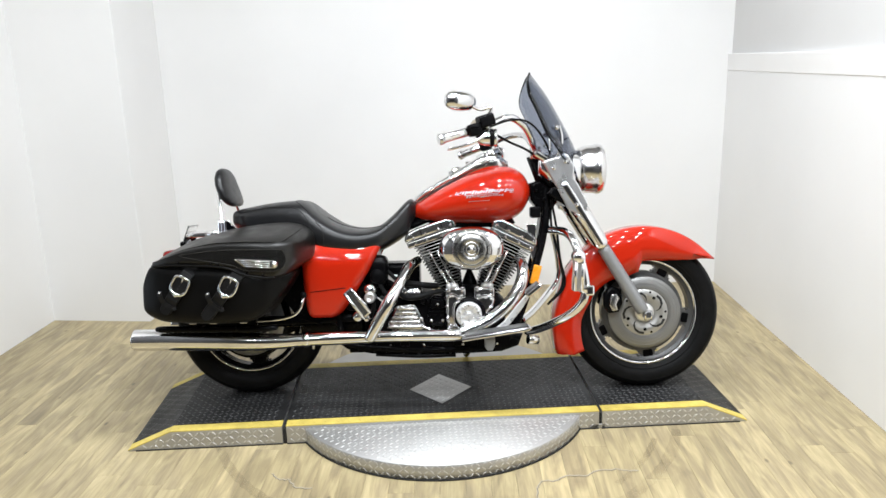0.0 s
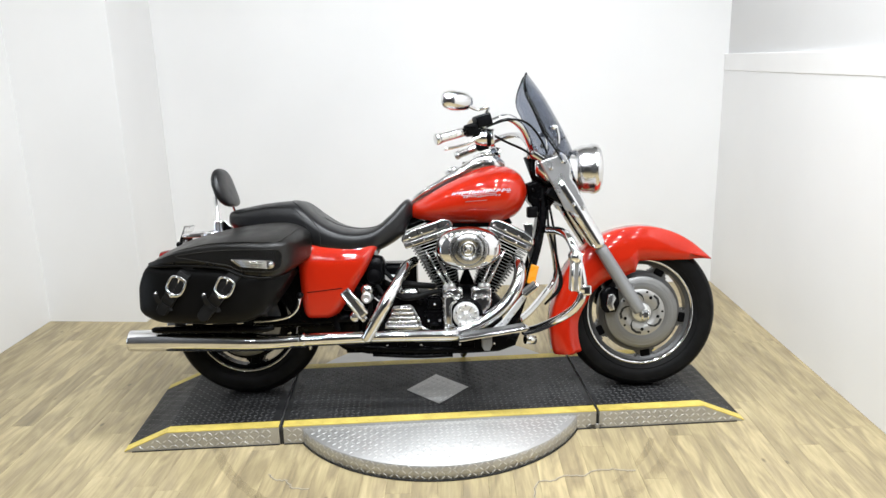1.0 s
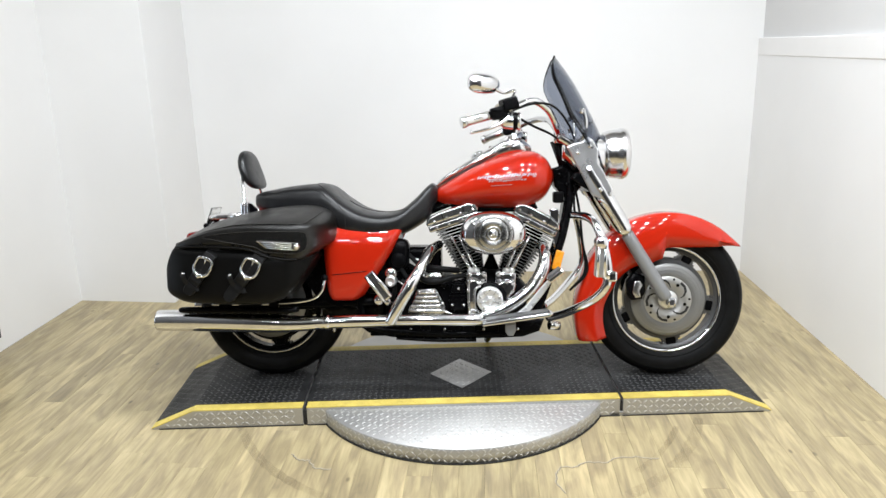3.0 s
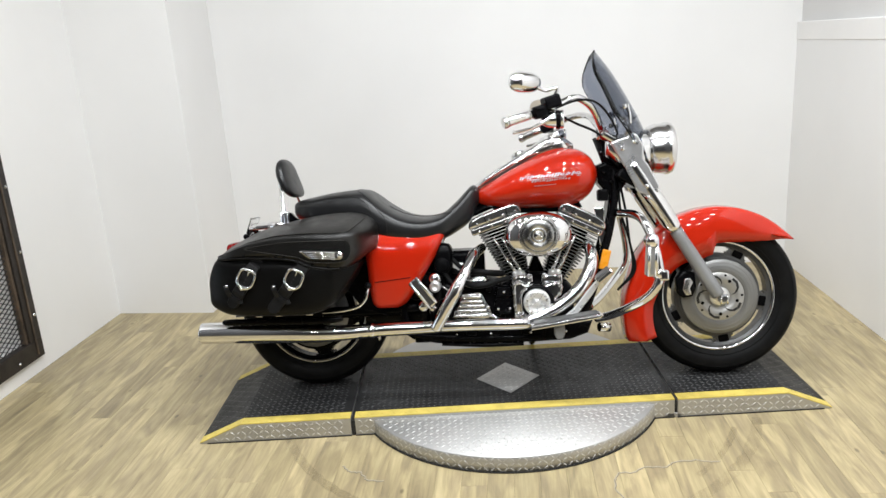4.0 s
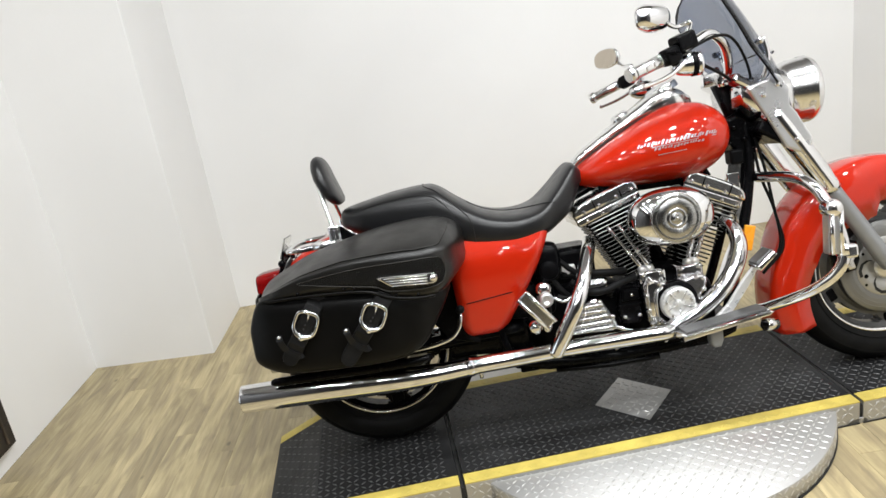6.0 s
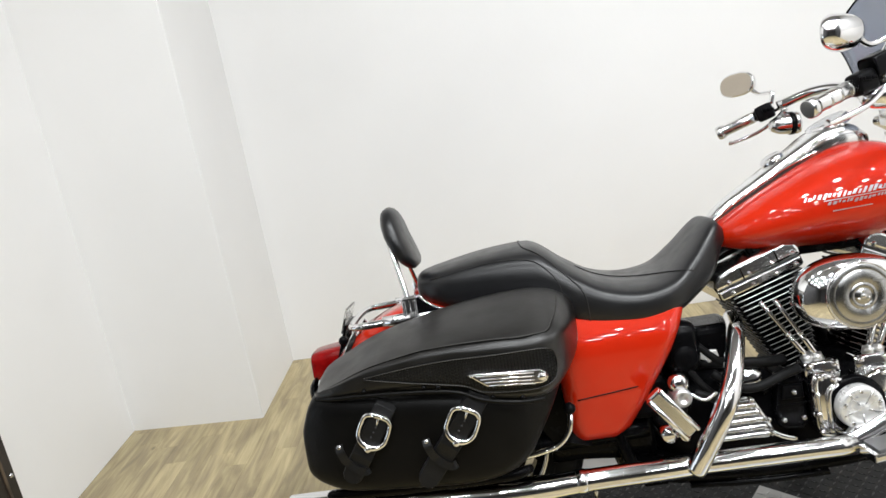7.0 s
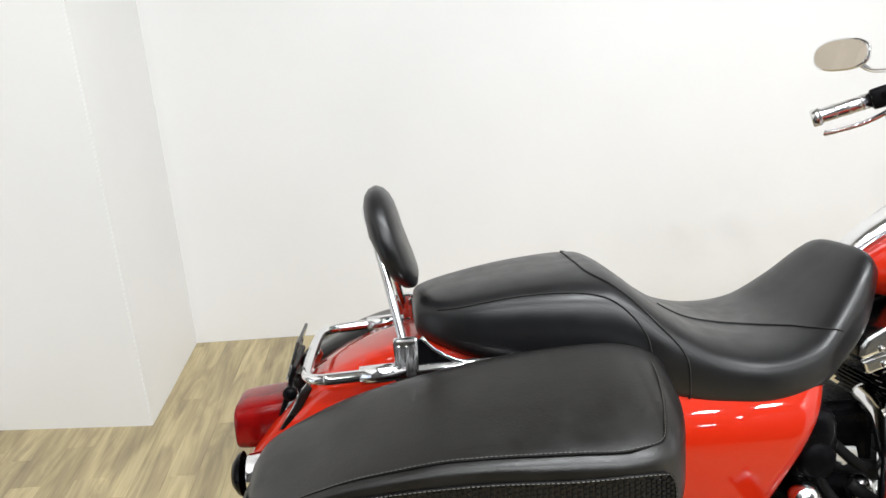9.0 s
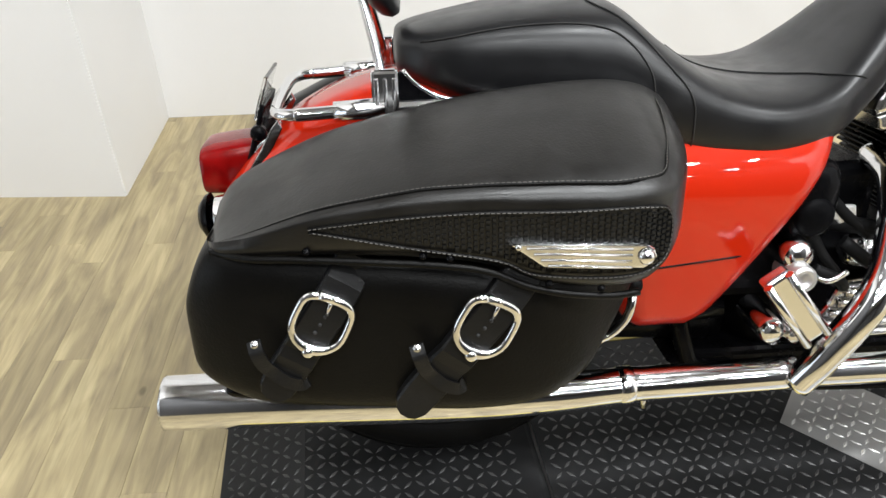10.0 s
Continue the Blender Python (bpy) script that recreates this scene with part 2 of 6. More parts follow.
def catmull(keys, n):
    """Resamples rows of numbers along a smooth curve: n steps a span."""
    k = [np.array(a, float) for a in keys]
    k = [2 * k[0] - k[1]] + k + [2 * k[-1] - k[-2]]
    out = []
    for i in range(1, len(k) - 2):
        p0, p1, p2, p3 = k[i - 1:i + 3]
        for j in range(n):
            t = j / n
            out.append(0.5 * (2 * p1 + (p2 - p0) * t + (2 * p0 - 5 * p1 + 4 * p2 - p3) * t * t + (3 * p1 - p0 - 3 * p2 + p3) * t ** 3))
    out.append(k[-2])
    return out


def skin(rings, cap=True, closed=True, bm=None):
    bm = bm or bmesh.new()
    rows = [[bm.verts.new(p) for p in r] for r in rings]
    n = len(rows[0])
    for a, b in zip(rows, rows[1:]):
        for i in range(n if closed else n - 1):
            bm.faces.new((a[i], a[(i + 1) % n], b[(i + 1) % n], b[i]))
    if cap and closed:
        bm.faces.new(rows[0][::-1])
        bm.faces.new(rows[-1])
    return bm


def tube(pts, r, seg=12, steps=6, bm=None, cap=True, flat=1.0):
    """A tube through points on a smooth curve; r: one radius or one for each point."""
    rs = r if isinstance(r, (list, tuple)) else [r] * len(pts)
    rows = catmull([(*p, q) for p, q in zip(pts, rs)], steps) if len(pts) > 2 else [np.array((*p, q), float) for p, q in zip(pts, rs)]
    P = [Vector(a[:3]) for a in rows]
    d = [(P[min(i + 1, len(P) - 1)] - P[max(i - 1, 0)]).normalized() for i in range(len(P))]
    side = d[0].orthogonal().normalized()
    rings = []
    for p, t, a in zip(P, d, rows):
        side = (side - t * side.dot(t)).normalized()
        up = t.cross(side)
        q = float(a[3])
        rings.append([p + q * (math.cos(w) * side + flat * math.sin(w) * up) for w in (2 * math.pi * j / seg for j in range(seg))])
    bm = smooth(skin(rings, cap, bm=bm))
    for f in bm.faces:
        if len(f.verts) > 4:
            f.smooth = False
    return bm


def ring(x, yc, w, zt, zb, p=2.6, n=28):
    """A rounded cross-section at x, between zb and zt, 2 w wide about yc."""
    zc, h = (zt + zb) / 2, (zt - zb) / 2
    out = []
    for j in range(n):
        a = 2 * math.pi * j / n
        c, s = math.cos(a), math.sin(a)
        out.append((x, yc + w * math.copysign(abs(c) ** (2 / p), c), zc + h * math.copysign(abs(s) ** (2 / p), s)))
    return out


def hull(keys, p=2.6, n=28, steps=6):
    """A body from rows of x, yc, half width, top, bottom."""
    return smooth(skin([ring(*row, p=p, n=n) for row in catmull(keys, steps)]))


def lathe(profile, seg=48, axis="y", centre=(0, 0, 0), bm=None, closed=False):
    """Rows of radius, height turned round an axis."""
    bm = bm or bmesh.new()
    rings = []
    for j in range(seg):
        a = 2 * math.pi * j / seg
        c, s = math.cos(a), math.sin(a)
        if axis == "y":
            rings.append([(centre[0] + r * c, centre[1] + h, centre[2] + r * s) for r, h in profile])
        elif axis == "x":
            rings.append([(centre[0] + h, centre[1] + r * c, centre[2] + r * s) for r, h in profile])
        else:
            rings.append([(centre[0] + r * c, centre[1] + r * s, centre[2] + h) for r, h in profile])
    rows = [[bm.verts.new(p) for p in r] for r in rings]
    n = len(profile)
    for a, b in zip(rows, rows[1:] + rows[:1]):
        for i in range(n if closed else n - 1):
            bm.faces.new((a[i], a[(i + 1) % n], b[(i + 1) % n], b[i]))
    bmesh.ops.remove_doubles(bm, verts=bm.verts, dist=1e-6)
    return smooth(bm)


def box(x0, x1, y0, y1, z0, z1, bevel=0.0, seg=2, bm=None, turn=None):
    bm2 = bmesh.new()
    bmesh.ops.create_cube(bm2, size=1.0)
    for v in bm2.verts:
        v.co = Vector(((x0 + x1) / 2 + v.co.x * (x1 - x0), (y0 + y1) / 2 + v.co.y * (y1 - y0), (z0 + z1) / 2 + v.co.z * (z1 - z0)))
    if bevel:
        bmesh.ops.bevel(bm2, geom=bm2.edges[:], offset=bevel, segments=seg, profile=0.5, affect="EDGES")
    if turn:
        bmesh.ops.transform(bm2, matrix=turn, verts=bm2.verts)
    return merge(bm, bm2)


def merge(bm, other):
    if bm is None:
        return other
    me = bpy.data.meshes.new("tmp")
    other.to_mesh(me)
    other.free()
    bm.from_mesh(me)
    bpy.data.meshes.remove(me)
    return bm


def slab(outline, y0, y1, bevel=0.004, seg=2, bm=None):
    """An outline in x, z, from y0 to y1, with rounded edges."""
    b = bmesh.new()
    a = [b.verts.new((x, y0, z)) for x, z in outline]
    c = [b.verts.new((x, y1, z)) for x, z in outline]
    n = len(a)
    b.faces.new(a)
    b.faces.new(c[::-1])
    for i in range(n):
        b.faces.new((a[i], c[i], c[(i + 1) % n], a[(i + 1) % n]))
    bmesh.ops.recalc_face_normals(b, faces=b.faces)
    if bevel:
        sharp = [e for e in b.edges if abs(e.verts[0].co.y - e.verts[1].co.y) < 1e-6]
        bmesh.ops.bevel(b, geom=sharp, offset=bevel, segments=seg, profile=0.5, affect="EDGES")
    return merge(bm, b)


def disc(x, y, z, r, depth, bm=None, seg=24, bevel=0.002):
    """A short drum facing the right side, its face at y."""
    return lathe([(0, 0), (r - bevel, 0), (r, bevel), (r, depth), (0, depth)], seg, "y", (x, y, z), bm)


# ---- ceiling lamps ----
for v, watts, shares in ((-4.3, 40, (1, 1, 1, 1, 1, 1)), (-3.1, 58, (0.8, 1, 1.1, 1.1, 1.05, 0.95)), (-2.0, 98, (0.55, 0.9, 1.1, 1.2, 1.2, 1.05)), (-0.55, 104, (0.2, 0.4, 1.25, 1.6, 1.5, 1.0))):
    for k, share in enumerate(shares):
        d = bpy.data.lights.new("ceiling_lamp", "AREA")
        d.shape, d.size, d.size_y, d.energy, d.color = "RECTANGLE", 0.13, 0.15, watts * share / 6 * LAMP, (0.94, 0.975, 1.0)
        lamp = new("ceiling_lamp_light", d)
        lamp.matrix_basis = ROOM @ pose(-1.95 + 0.65 * k, v + 0.12 * (k % 2), HIGH - 0.06)


# ---- room ----
def wall(name, u0, u1, v0, v1, z0, z1, material, label, bevel=0.0):
    return tagged(part(name, box(u0, u1, v0, v1, z0, z1, bevel), material, None, label, ROOM), kind="structure", category="wall")


SASH = -0.19      # edge of the small pane behind the mesh
W_TOP, W_BOT, W_NEAR, W_FAR = 1.382, 0.084, -1.35, 0.313      # the caged window in the left wall
wall("wall_back", LEFT - 0.2, RIGHT + 0.2, BACK, BACK + 0.15, 0, HIGH, M_WALL, "bright white painted back wall")
wall("wall_right", RIGHT, RIGHT + 0.15, -2.2, BACK, 0, 1.345, M_WALL, "white painted low side wall under a ledge")
# the wall above the ledge has a darker tone than the one below
wall("wall_right_upper", RIGHT + 0.02, RIGHT + 0.15, -2.2, BACK, 1.445, HIGH, M_UPPER, "upper side wall above the ledge, darker than the wall below")
wall("ledge", RIGHT - 0.004, RIGHT + 0.15, -2.2, BACK, 1.345, 1.445, M_TRIM, "white painted ledge board along the side wall", 0.004)
# boxed-in column whose front stands a little askew
box_plan = [(LEFT - 0.05, 1.110), (-1.889, 1.060), (-1.890, BACK + 0.05), (LEFT - 0.05, BACK + 0.05)]
column = bmesh.new()
low, top = [[column.verts.new((x, y, z)) for x, y in box_plan] for z in (0.0, HIGH)]
for k in range(4):
    column.faces.new((low[k], low[(k + 1) % 4], top[(k + 1) % 4], top[k]))
bmesh.ops.bevel(column, geom=[e for e in column.edges if abs(e.verts[0].co.z - e.verts[1].co.z) > 1 and e.verts[0].co.x > -2 and e.verts[0].co.y < 1.2], offset=0.004, segments=2, affect="EDGES")
tagged(part("wall_corner_box", column, M_WALL, None, "white boxed-in column in the room's corner", ROOM), kind="structure", category="wall")
# front wall and front side walls are unseen, added dark to cut bounce light
wall("wall_front", LEFT - 0.2, RIGHT + 0.2, FRONT - 0.15, FRONT, 0, HIGH, M_DARK, "unseen dark wall added behind the camera")
wall("wall_left_rear", LEFT - 0.15, LEFT, W_FAR - 0.1, BACK, 0, HIGH, M_WALL, "white painted side wall")
wall("wall_left_front", LEFT - 0.15, LEFT, FRONT, W_NEAR + 0.1, 0, HIGH, M_DARK, "unseen dark side wall added to cut bounce light")
wall("wall_right_front", RIGHT, RIGHT + 0.15, FRONT, -2.2, 0, HIGH, M_DARK, "unseen dark side wall added to cut bounce light")
wall("wall_left_below", LEFT - 0.15, LEFT, W_NEAR + 0.1, W_FAR - 0.1, 0, W_BOT + 0.08, M_WALL, "white painted wall under the window")
wall("wall_left_above", LEFT - 0.15, LEFT, W_NEAR + 0.1, W_FAR - 0.1, W_TOP - 0.08, HIGH, M_WALL, "white painted wall over the window")
tagged(part("ceiling", box(LEFT - 0.2, RIGHT + 0.2, FRONT - 0.15, BACK + 0.15, HIGH, HIGH + 0.1), M_CEIL, None, "plain grey ceiling", ROOM), kind="structure", category="ceiling")


def window_cage():
    w = thing("window_1", ROOM, "dark wooden framed window caged with expanded metal mesh", "window", kind="structure")
    b = 0.092
    part("frame_rail", box(LEFT - 0.01, LEFT + 0.03, W_NEAR, W_FAR, W_BOT, W_BOT + b, 0.004), M_WOOD, w)
    part("frame_rail", box(LEFT - 0.01, LEFT + 0.03, W_NEAR, W_FAR, W_TOP - b, W_TOP, 0.004), M_WOOD, w)
    part("frame_stile", box(LEFT - 0.01, LEFT + 0.03, W_FAR - b, W_FAR, W_BOT + b, W_TOP - b, 0.004), M_WOOD, w)
    part("frame_stile", box(LEFT - 0.01, LEFT + 0.03, W_NEAR, W_NEAR + b, W_BOT + b, W_TOP - b, 0.004), M_WOOD, w)
    # expanded metal: two crossing families of strands
    bm = bmesh.new()
    y0, y1, z0, z1 = W_NEAR + b - 0.01, W_FAR - b + 0.01, W_BOT + b - 0.01, W_TOP - b + 0.01
    pitch, slope, hw = 0.05, 0.5, 0.0019
    for k, sgn in ((0, 1), (1, -1)):
        n = int(((z1 - z0) + slope * (y1 - y0)) / (pitch * slope)) + 2
        for i in range(n):
            c = (z0 - (slope * (y1 - y0) if sgn > 0 else 0)) + i * pitch * slope
            pts = []
            for y in (y0, y1):
                pts.append((y, c + (slope * (y - y0) if sgn > 0 else -slope * (y - y0))))
            (ya, za), (yb, zb) = pts
            # clip to the opening
            def at(z):
                return ya + (z - za) * (yb - ya) / (zb - za)
            lo, hi = sorted((za, zb))
            pa, pb = (ya, za), (yb, zb)
            if hi < z0 or lo > z1:
                continue
            cl = []
            for y, z in (pa, pb):
                if z < z0:
                    y, z = at(z0), z0
                elif z > z1:
                    y, z = at(z1), z1
                cl.append((y, z))
            (ya2, za2), (yb2, zb2) = cl
            x = LEFT + 0.008 + k * 0.002
            v = [bm.verts.new(p) for p in ((x, ya2, za2 - hw), (x, yb2, zb2 - hw), (x, yb2, zb2 + hw), (x, ya2, za2 + hw))]
            u = [bm.verts.new((p.co.x - 0.004, p.co.y, p.co.z)) for p in v]
            bm.faces.new(v)
            bm.faces.new(u[::-1])
            bm.faces.new((v[0], u[0], u[1], v[1]))
            bm.faces.new((v[3], v[2], u[2], u[3]))
    part("mesh_grille", bm, M_MESH, w, "dark expanded metal grille")["kind"] = "stuff"
    # the white reveal and the bright panes behind the mesh
    part("reveal", box(LEFT - 0.09, LEFT - 0.07, W_NEAR + 0.1, W_FAR - 0.1, W_BOT + 0.08, W_TOP - 0.08), M_TRIM, w, "white panel behind the mesh")
    part("frame_edge", box(LEFT - 0.008, LEFT + 0.022, W_FAR - b - 0.016, W_FAR - b, W_BOT + b, W_TOP - b, 0.004), M_EDGE, w, "worn brown inner edge")
    part("frame_bead", box(LEFT + 0.03, LEFT + 0.036, W_FAR - b * 0.62, W_FAR - b * 0.5, W_BOT + 0.02, W_TOP - 0.02, 0.002), M_EDGE, w)
    part("frame_bead", box(LEFT + 0.03, LEFT + 0.036, W_NEAR + 0.02, W_FAR - 0.05, W_TOP - b * 0.62, W_TOP - b * 0.5, 0.002), M_EDGE, w)
    sash = part("sash", box(LEFT - 0.071, LEFT - 0.045, SASH - 0.06, SASH, 0.27, 1.05, 0.004), M_EDGE, w, "brown wooden sash stile")
    part("sash_rail", box(LEFT - 0.071, LEFT - 0.045, -1.2, SASH - 0.06, 0.27, 0.33, 0.004), M_EDGE, sash)
    part("sash_rail", box(LEFT - 0.071, LEFT - 0.045, -1.2, SASH - 0.06, 0.99, 1.05, 0.004), M_EDGE, sash)
    part("pane", box(LEFT - 0.068, LEFT - 0.060, -1.2, SASH - 0.06, 0.33, 0.99), M_SKY, w, "bright daylit pane")
    for z in (0.3, 0.62, 0.94, 1.26):
        part("screw", lathe([(0, 0.006), (0.006, 0.004), (0.008, 0)], 10, "x", (LEFT + 0.03, W_FAR - 0.018, z)), M_BRUSH, w)
    for v in (-0.9, -0.55, -0.2, 0.12):
        part("screw", lathe([(0, 0.006), (0.006, 0.004), (0.008, 0)], 10, "x", (LEFT + 0.03, v, W_BOT + 0.03)), M_BRUSH, w)


window_cage()


# ---- turntable and ramp ----
Y0, Y1, TOP = -0.345, 0.262, 0.075
HEAD = (-1.392, -1.222, 0.905, 1.076)      # floor and top edges of the two sloping ends


def top_at(x):
    if x < HEAD[1]:
        return 0.004 + (TOP - 0.004) * (x - HEAD[0]) / (HEAD[1] - HEAD[0])
    if x > HEAD[2]:
        return 0.004 + (TOP - 0.004) * (HEAD[3] - x) / (HEAD[3] - HEAD[2])
    return TOP


def sheet(xs, y0, y1, thick):
    """A thin plate that follows the ramp's top."""
    bm = bmesh.new()
    lo = [[bm.verts.new((x, y, top_at(x) - 0.001)) for y in (y0, y1)] for x in xs]
    hi = [[bm.verts.new((x, y, top_at(x) + thick)) for y in (y0, y1)] for x in xs]
    n = len(xs)
    for i in range(n - 1):
        bm.faces.new((hi[i][0], hi[i + 1][0], hi[i + 1][1], hi[i][1]))
        bm.faces.new((hi[i][0], lo[i][0], lo[i + 1][0], hi[i + 1][0]))
        bm.faces.new((hi[i][1], hi[i + 1][1], lo[i + 1][1], lo[i][1]))
    for i in (0, n - 1):
        bm.faces.new((hi[i][0], hi[i][1], lo[i][1], lo[i][0]))
    return bm


def lozenge(bm, o, ax, ay, nz, size=0.0122, wide=0.0036, high=0.0017):
    """One raised tread mark: a low ridge along ax."""
    base = [o + ax * size, o + ay * wide, o - ax * size, o - ay * wide]
    top = [o + ax * size * 0.45 + nz * high, o - ax * size * 0.45 + nz * high]
    v = [bm.verts.new(p) for p in base + top]
    for f in ((0, 1, 4), (1, 5, 4), (1, 2, 5), (2, 3, 5), (3, 4, 5), (3, 0, 4)):
        bm.faces.new([v[j] for j in f])


def tread(bm, u_range, v_range, place, inside=None, step=0.0225):
    """Marks in alternate directions; place(u, v) gives origin and the three axes."""
    nu, nv = int((u_range[1] - u_range[0]) / step), int((v_range[1] - v_range[0]) / step)
    for i in range(nu):
        for j in range(nv):
            u, v = u_range[0] + (i + 0.5) * step, v_range[0] + (j + 0.5) * step
            if inside and not inside(u, v):
                continue
            o, a, b, n = place(u, v)
            s = 1 if (i + j) % 2 else -1
            d1, d2 = (a + b * s * 0.9).normalized(), (a * -s * 0.9 + b).normalized()
            lozenge(bm, o, d1, d2, n)
    return bm


def on_top(lift):
    def place(x, y):
        e = 0.005
        a = Vector((2 * e, 0, top_at(x + e) - top_at(x - e))).normalized()
        b = Vector((0, 1, 0))
        return Vector((x, y, top_at(x) + lift - 0.0002)), a, b, a.cross(b)
    return place


def on_front(x, z):
    return Vector((x, Y0 - 0.0002 + 0.0004, z)), Vector((1, 0, 0)), Vector((0, 0, 1)), Vector((0, -1, 0))


DIA = (-0.154, -0.07, 0.133, 0.147)


def ramp_section(x0, x1, label):
    r = thing("ramp_section", pose(0, 0, 0), label, "ramp", "sections of the display ramp")
    xs = [x0] + [h for h in HEAD if x0 < h < x1 and h in HEAD[1:3]] + [x1]
    prof = [(x, top_at(x)) for x in xs] + [(x1, 0.0), (x0, 0.0)]
    part("body", slab(prof, Y0, Y1, 0.0015, 1), M_PLATE, r, "dull diamond plate steel body")
    # black strip drawn for the contact shade along the ramp's foot
    part("gap_shade_line", box(max(x0, HEAD[0] + 0.03), min(x1, HEAD[3] - 0.03), Y0 - 0.003, Y0 + 0.002, 0.0, 0.004), M_GAP, r, "dark line for the shaded gap at the floor")
    s = 0.05
    deck = part("deck", sheet(xs, Y0 + s, Y1 - s, 0.003), M_MAT, r, "worn black painted tread plate")
    outside = None
    if x0 < DIA[0] < x1:
        outside = lambda u, v: abs(u - DIA[0]) / DIA[2] + abs(v - DIA[1]) / DIA[3] > 1.08
    part("tread", tread(bmesh.new(), (x0 + 0.01, x1 - 0.01), (Y0 + s, Y1 - s), on_top(0.003), outside), M_TOPS, deck)["kind"] = "stuff"
    for a, b in ((Y0, Y0 + s - 0.002), (Y1 - s + 0.002, Y1)):
        st = part("stripe", sheet(xs, a, b, 0.003), M_YELLOW, r, "scuffed yellow painted edge stripe")
        part("tread", tread(bmesh.new(), (x0 + 0.01, x1 - 0.01), (a + 0.006, b), on_top(0.003)), M_YELLOW, st)["kind"] = "stuff"
    part("tread", tread(bmesh.new(), (x0 + 0.01, x1 - 0.01), (0.004, 0.072), on_front, lambda u, v: v + 0.011 < top_at(u)), M_TREADS, r)["kind"] = "stuff"
    if outside:
        d = bmesh.new()
        z0, z1 = TOP + 0.0035, TOP + 0.005
        lo = [d.verts.new((DIA[0] + a * DIA[2], DIA[1] + b * DIA[3], z0)) for a, b in ((1, 0), (0, 1), (-1, 0), (0, -1))]
        hi = [d.verts.new((v.co.x, v.co.y, z1)) for v in lo]
        d.faces.new(hi)
        for i in range(4):
            d.faces.new((lo[i], lo[(i + 1) % 4], hi[(i + 1) % 4], hi[i]))
        di = part("inlay", d, M_PLATE, r, "bare diamond plate lozenge")
        part("tread", tread(bmesh.new(), (DIA[0] - 0.14, DIA[0] + 0.14), (DIA[1] - 0.15, DIA[1] + 0.15), on_top(0.005),
                            lambda u, v: abs(u - DIA[0]) / DIA[2] + abs(v - DIA[1]) / DIA[3] < 0.88), M_TREADS, di)["kind"] = "stuff"
    return r


G1, G2 = -0.783, 0.474
ramp_section(HEAD[0], G1 - 0.008, "black tread plate ramp end with yellow edges under the rear wheel")
ramp_section(G1 + 0.008, G2 - 0.006, "black tread plate platform with yellow edges and steel lozenge")
ramp_section(G2 + 0.006, HEAD[3], "black tread plate ramp end with yellow edges under the front wheel")
for g, w in ((G1, 0.006), (G2, 0.0045)):
    tagged(part("joint_strip", box(g - w, g + w, Y0 + 0.003, Y1 - 0.003, 0, TOP - 0.012), M_GAP, None, "black rubber strip in the ramp's joint"), category="rubber strip")


def turntable():
    c, rad, h = (-0.155, -0.045), 0.622, 0.062
    t = thing("turntable", pose(c[0], c[1], 0), "round diamond plate steel turntable under the ramp", "turntable")
    part("plate", lathe([(0, 0.0), (rad, 0.0), (rad, h - 0.002), (rad - 0.002, h), (0, h)], 128, "z"), M_PLATE, t)
    bm = bmesh.new()
    tread(bm, (-rad, rad), (-rad, -0.29), lambda u, v: (Vector((u, v, h - 0.0002)), Vector((1, 0, 0)), Vector((0, 1, 0)), Vector((0, 0, 1))), lambda u, v: u * u + v * v < (rad - 0.015) ** 2)
    for i in range(84):
        a = math.pi + (i + 0.5) * math.pi / 84
        for z in (0.013, 0.033, 0.052):
            n = Vector((math.cos(a), math.sin(a), 0))
            tan = Vector((-n.y, n.x, 0))
            s = 1 if (i + int(z * 50)) % 2 else -1
            lozenge(bm, n * (rad - 0.0004) + Vector((0, 0, z)), (tan + Vector((0, 0, 0.9 * s))).normalized(), (tan * -0.9 * s + Vector((0, 0, 1))).normalized(), n)
    part("tread", bm, M_TREADS, t)["kind"] = "stuff"
    # black ring drawn for the contact shade under the turntable's edge
    part("gap_shade_line", lathe([(rad + 0.0005, 0.0), (rad + 0.004, 0.0), (rad + 0.004, 0.005), (rad + 0.0005, 0.006)], 128, "z", closed=True), M_GAP, t, "dark line for the shaded gap at the floor")
    part("tab", box(0.58, 0.65, -0.30, -0.262, 0.0, 0.02, 0.003), M_PLATE, t, "small steel tab")


turntable()


# ---- motorcycle ----
bike = thing("motorcycle", BIKE, "red touring motorcycle with black leather saddlebags and chrome engine", "motorcycle")
FW, RW = (0.845, 0.0, 0.318), (-0.825, 0.0, 0.318)


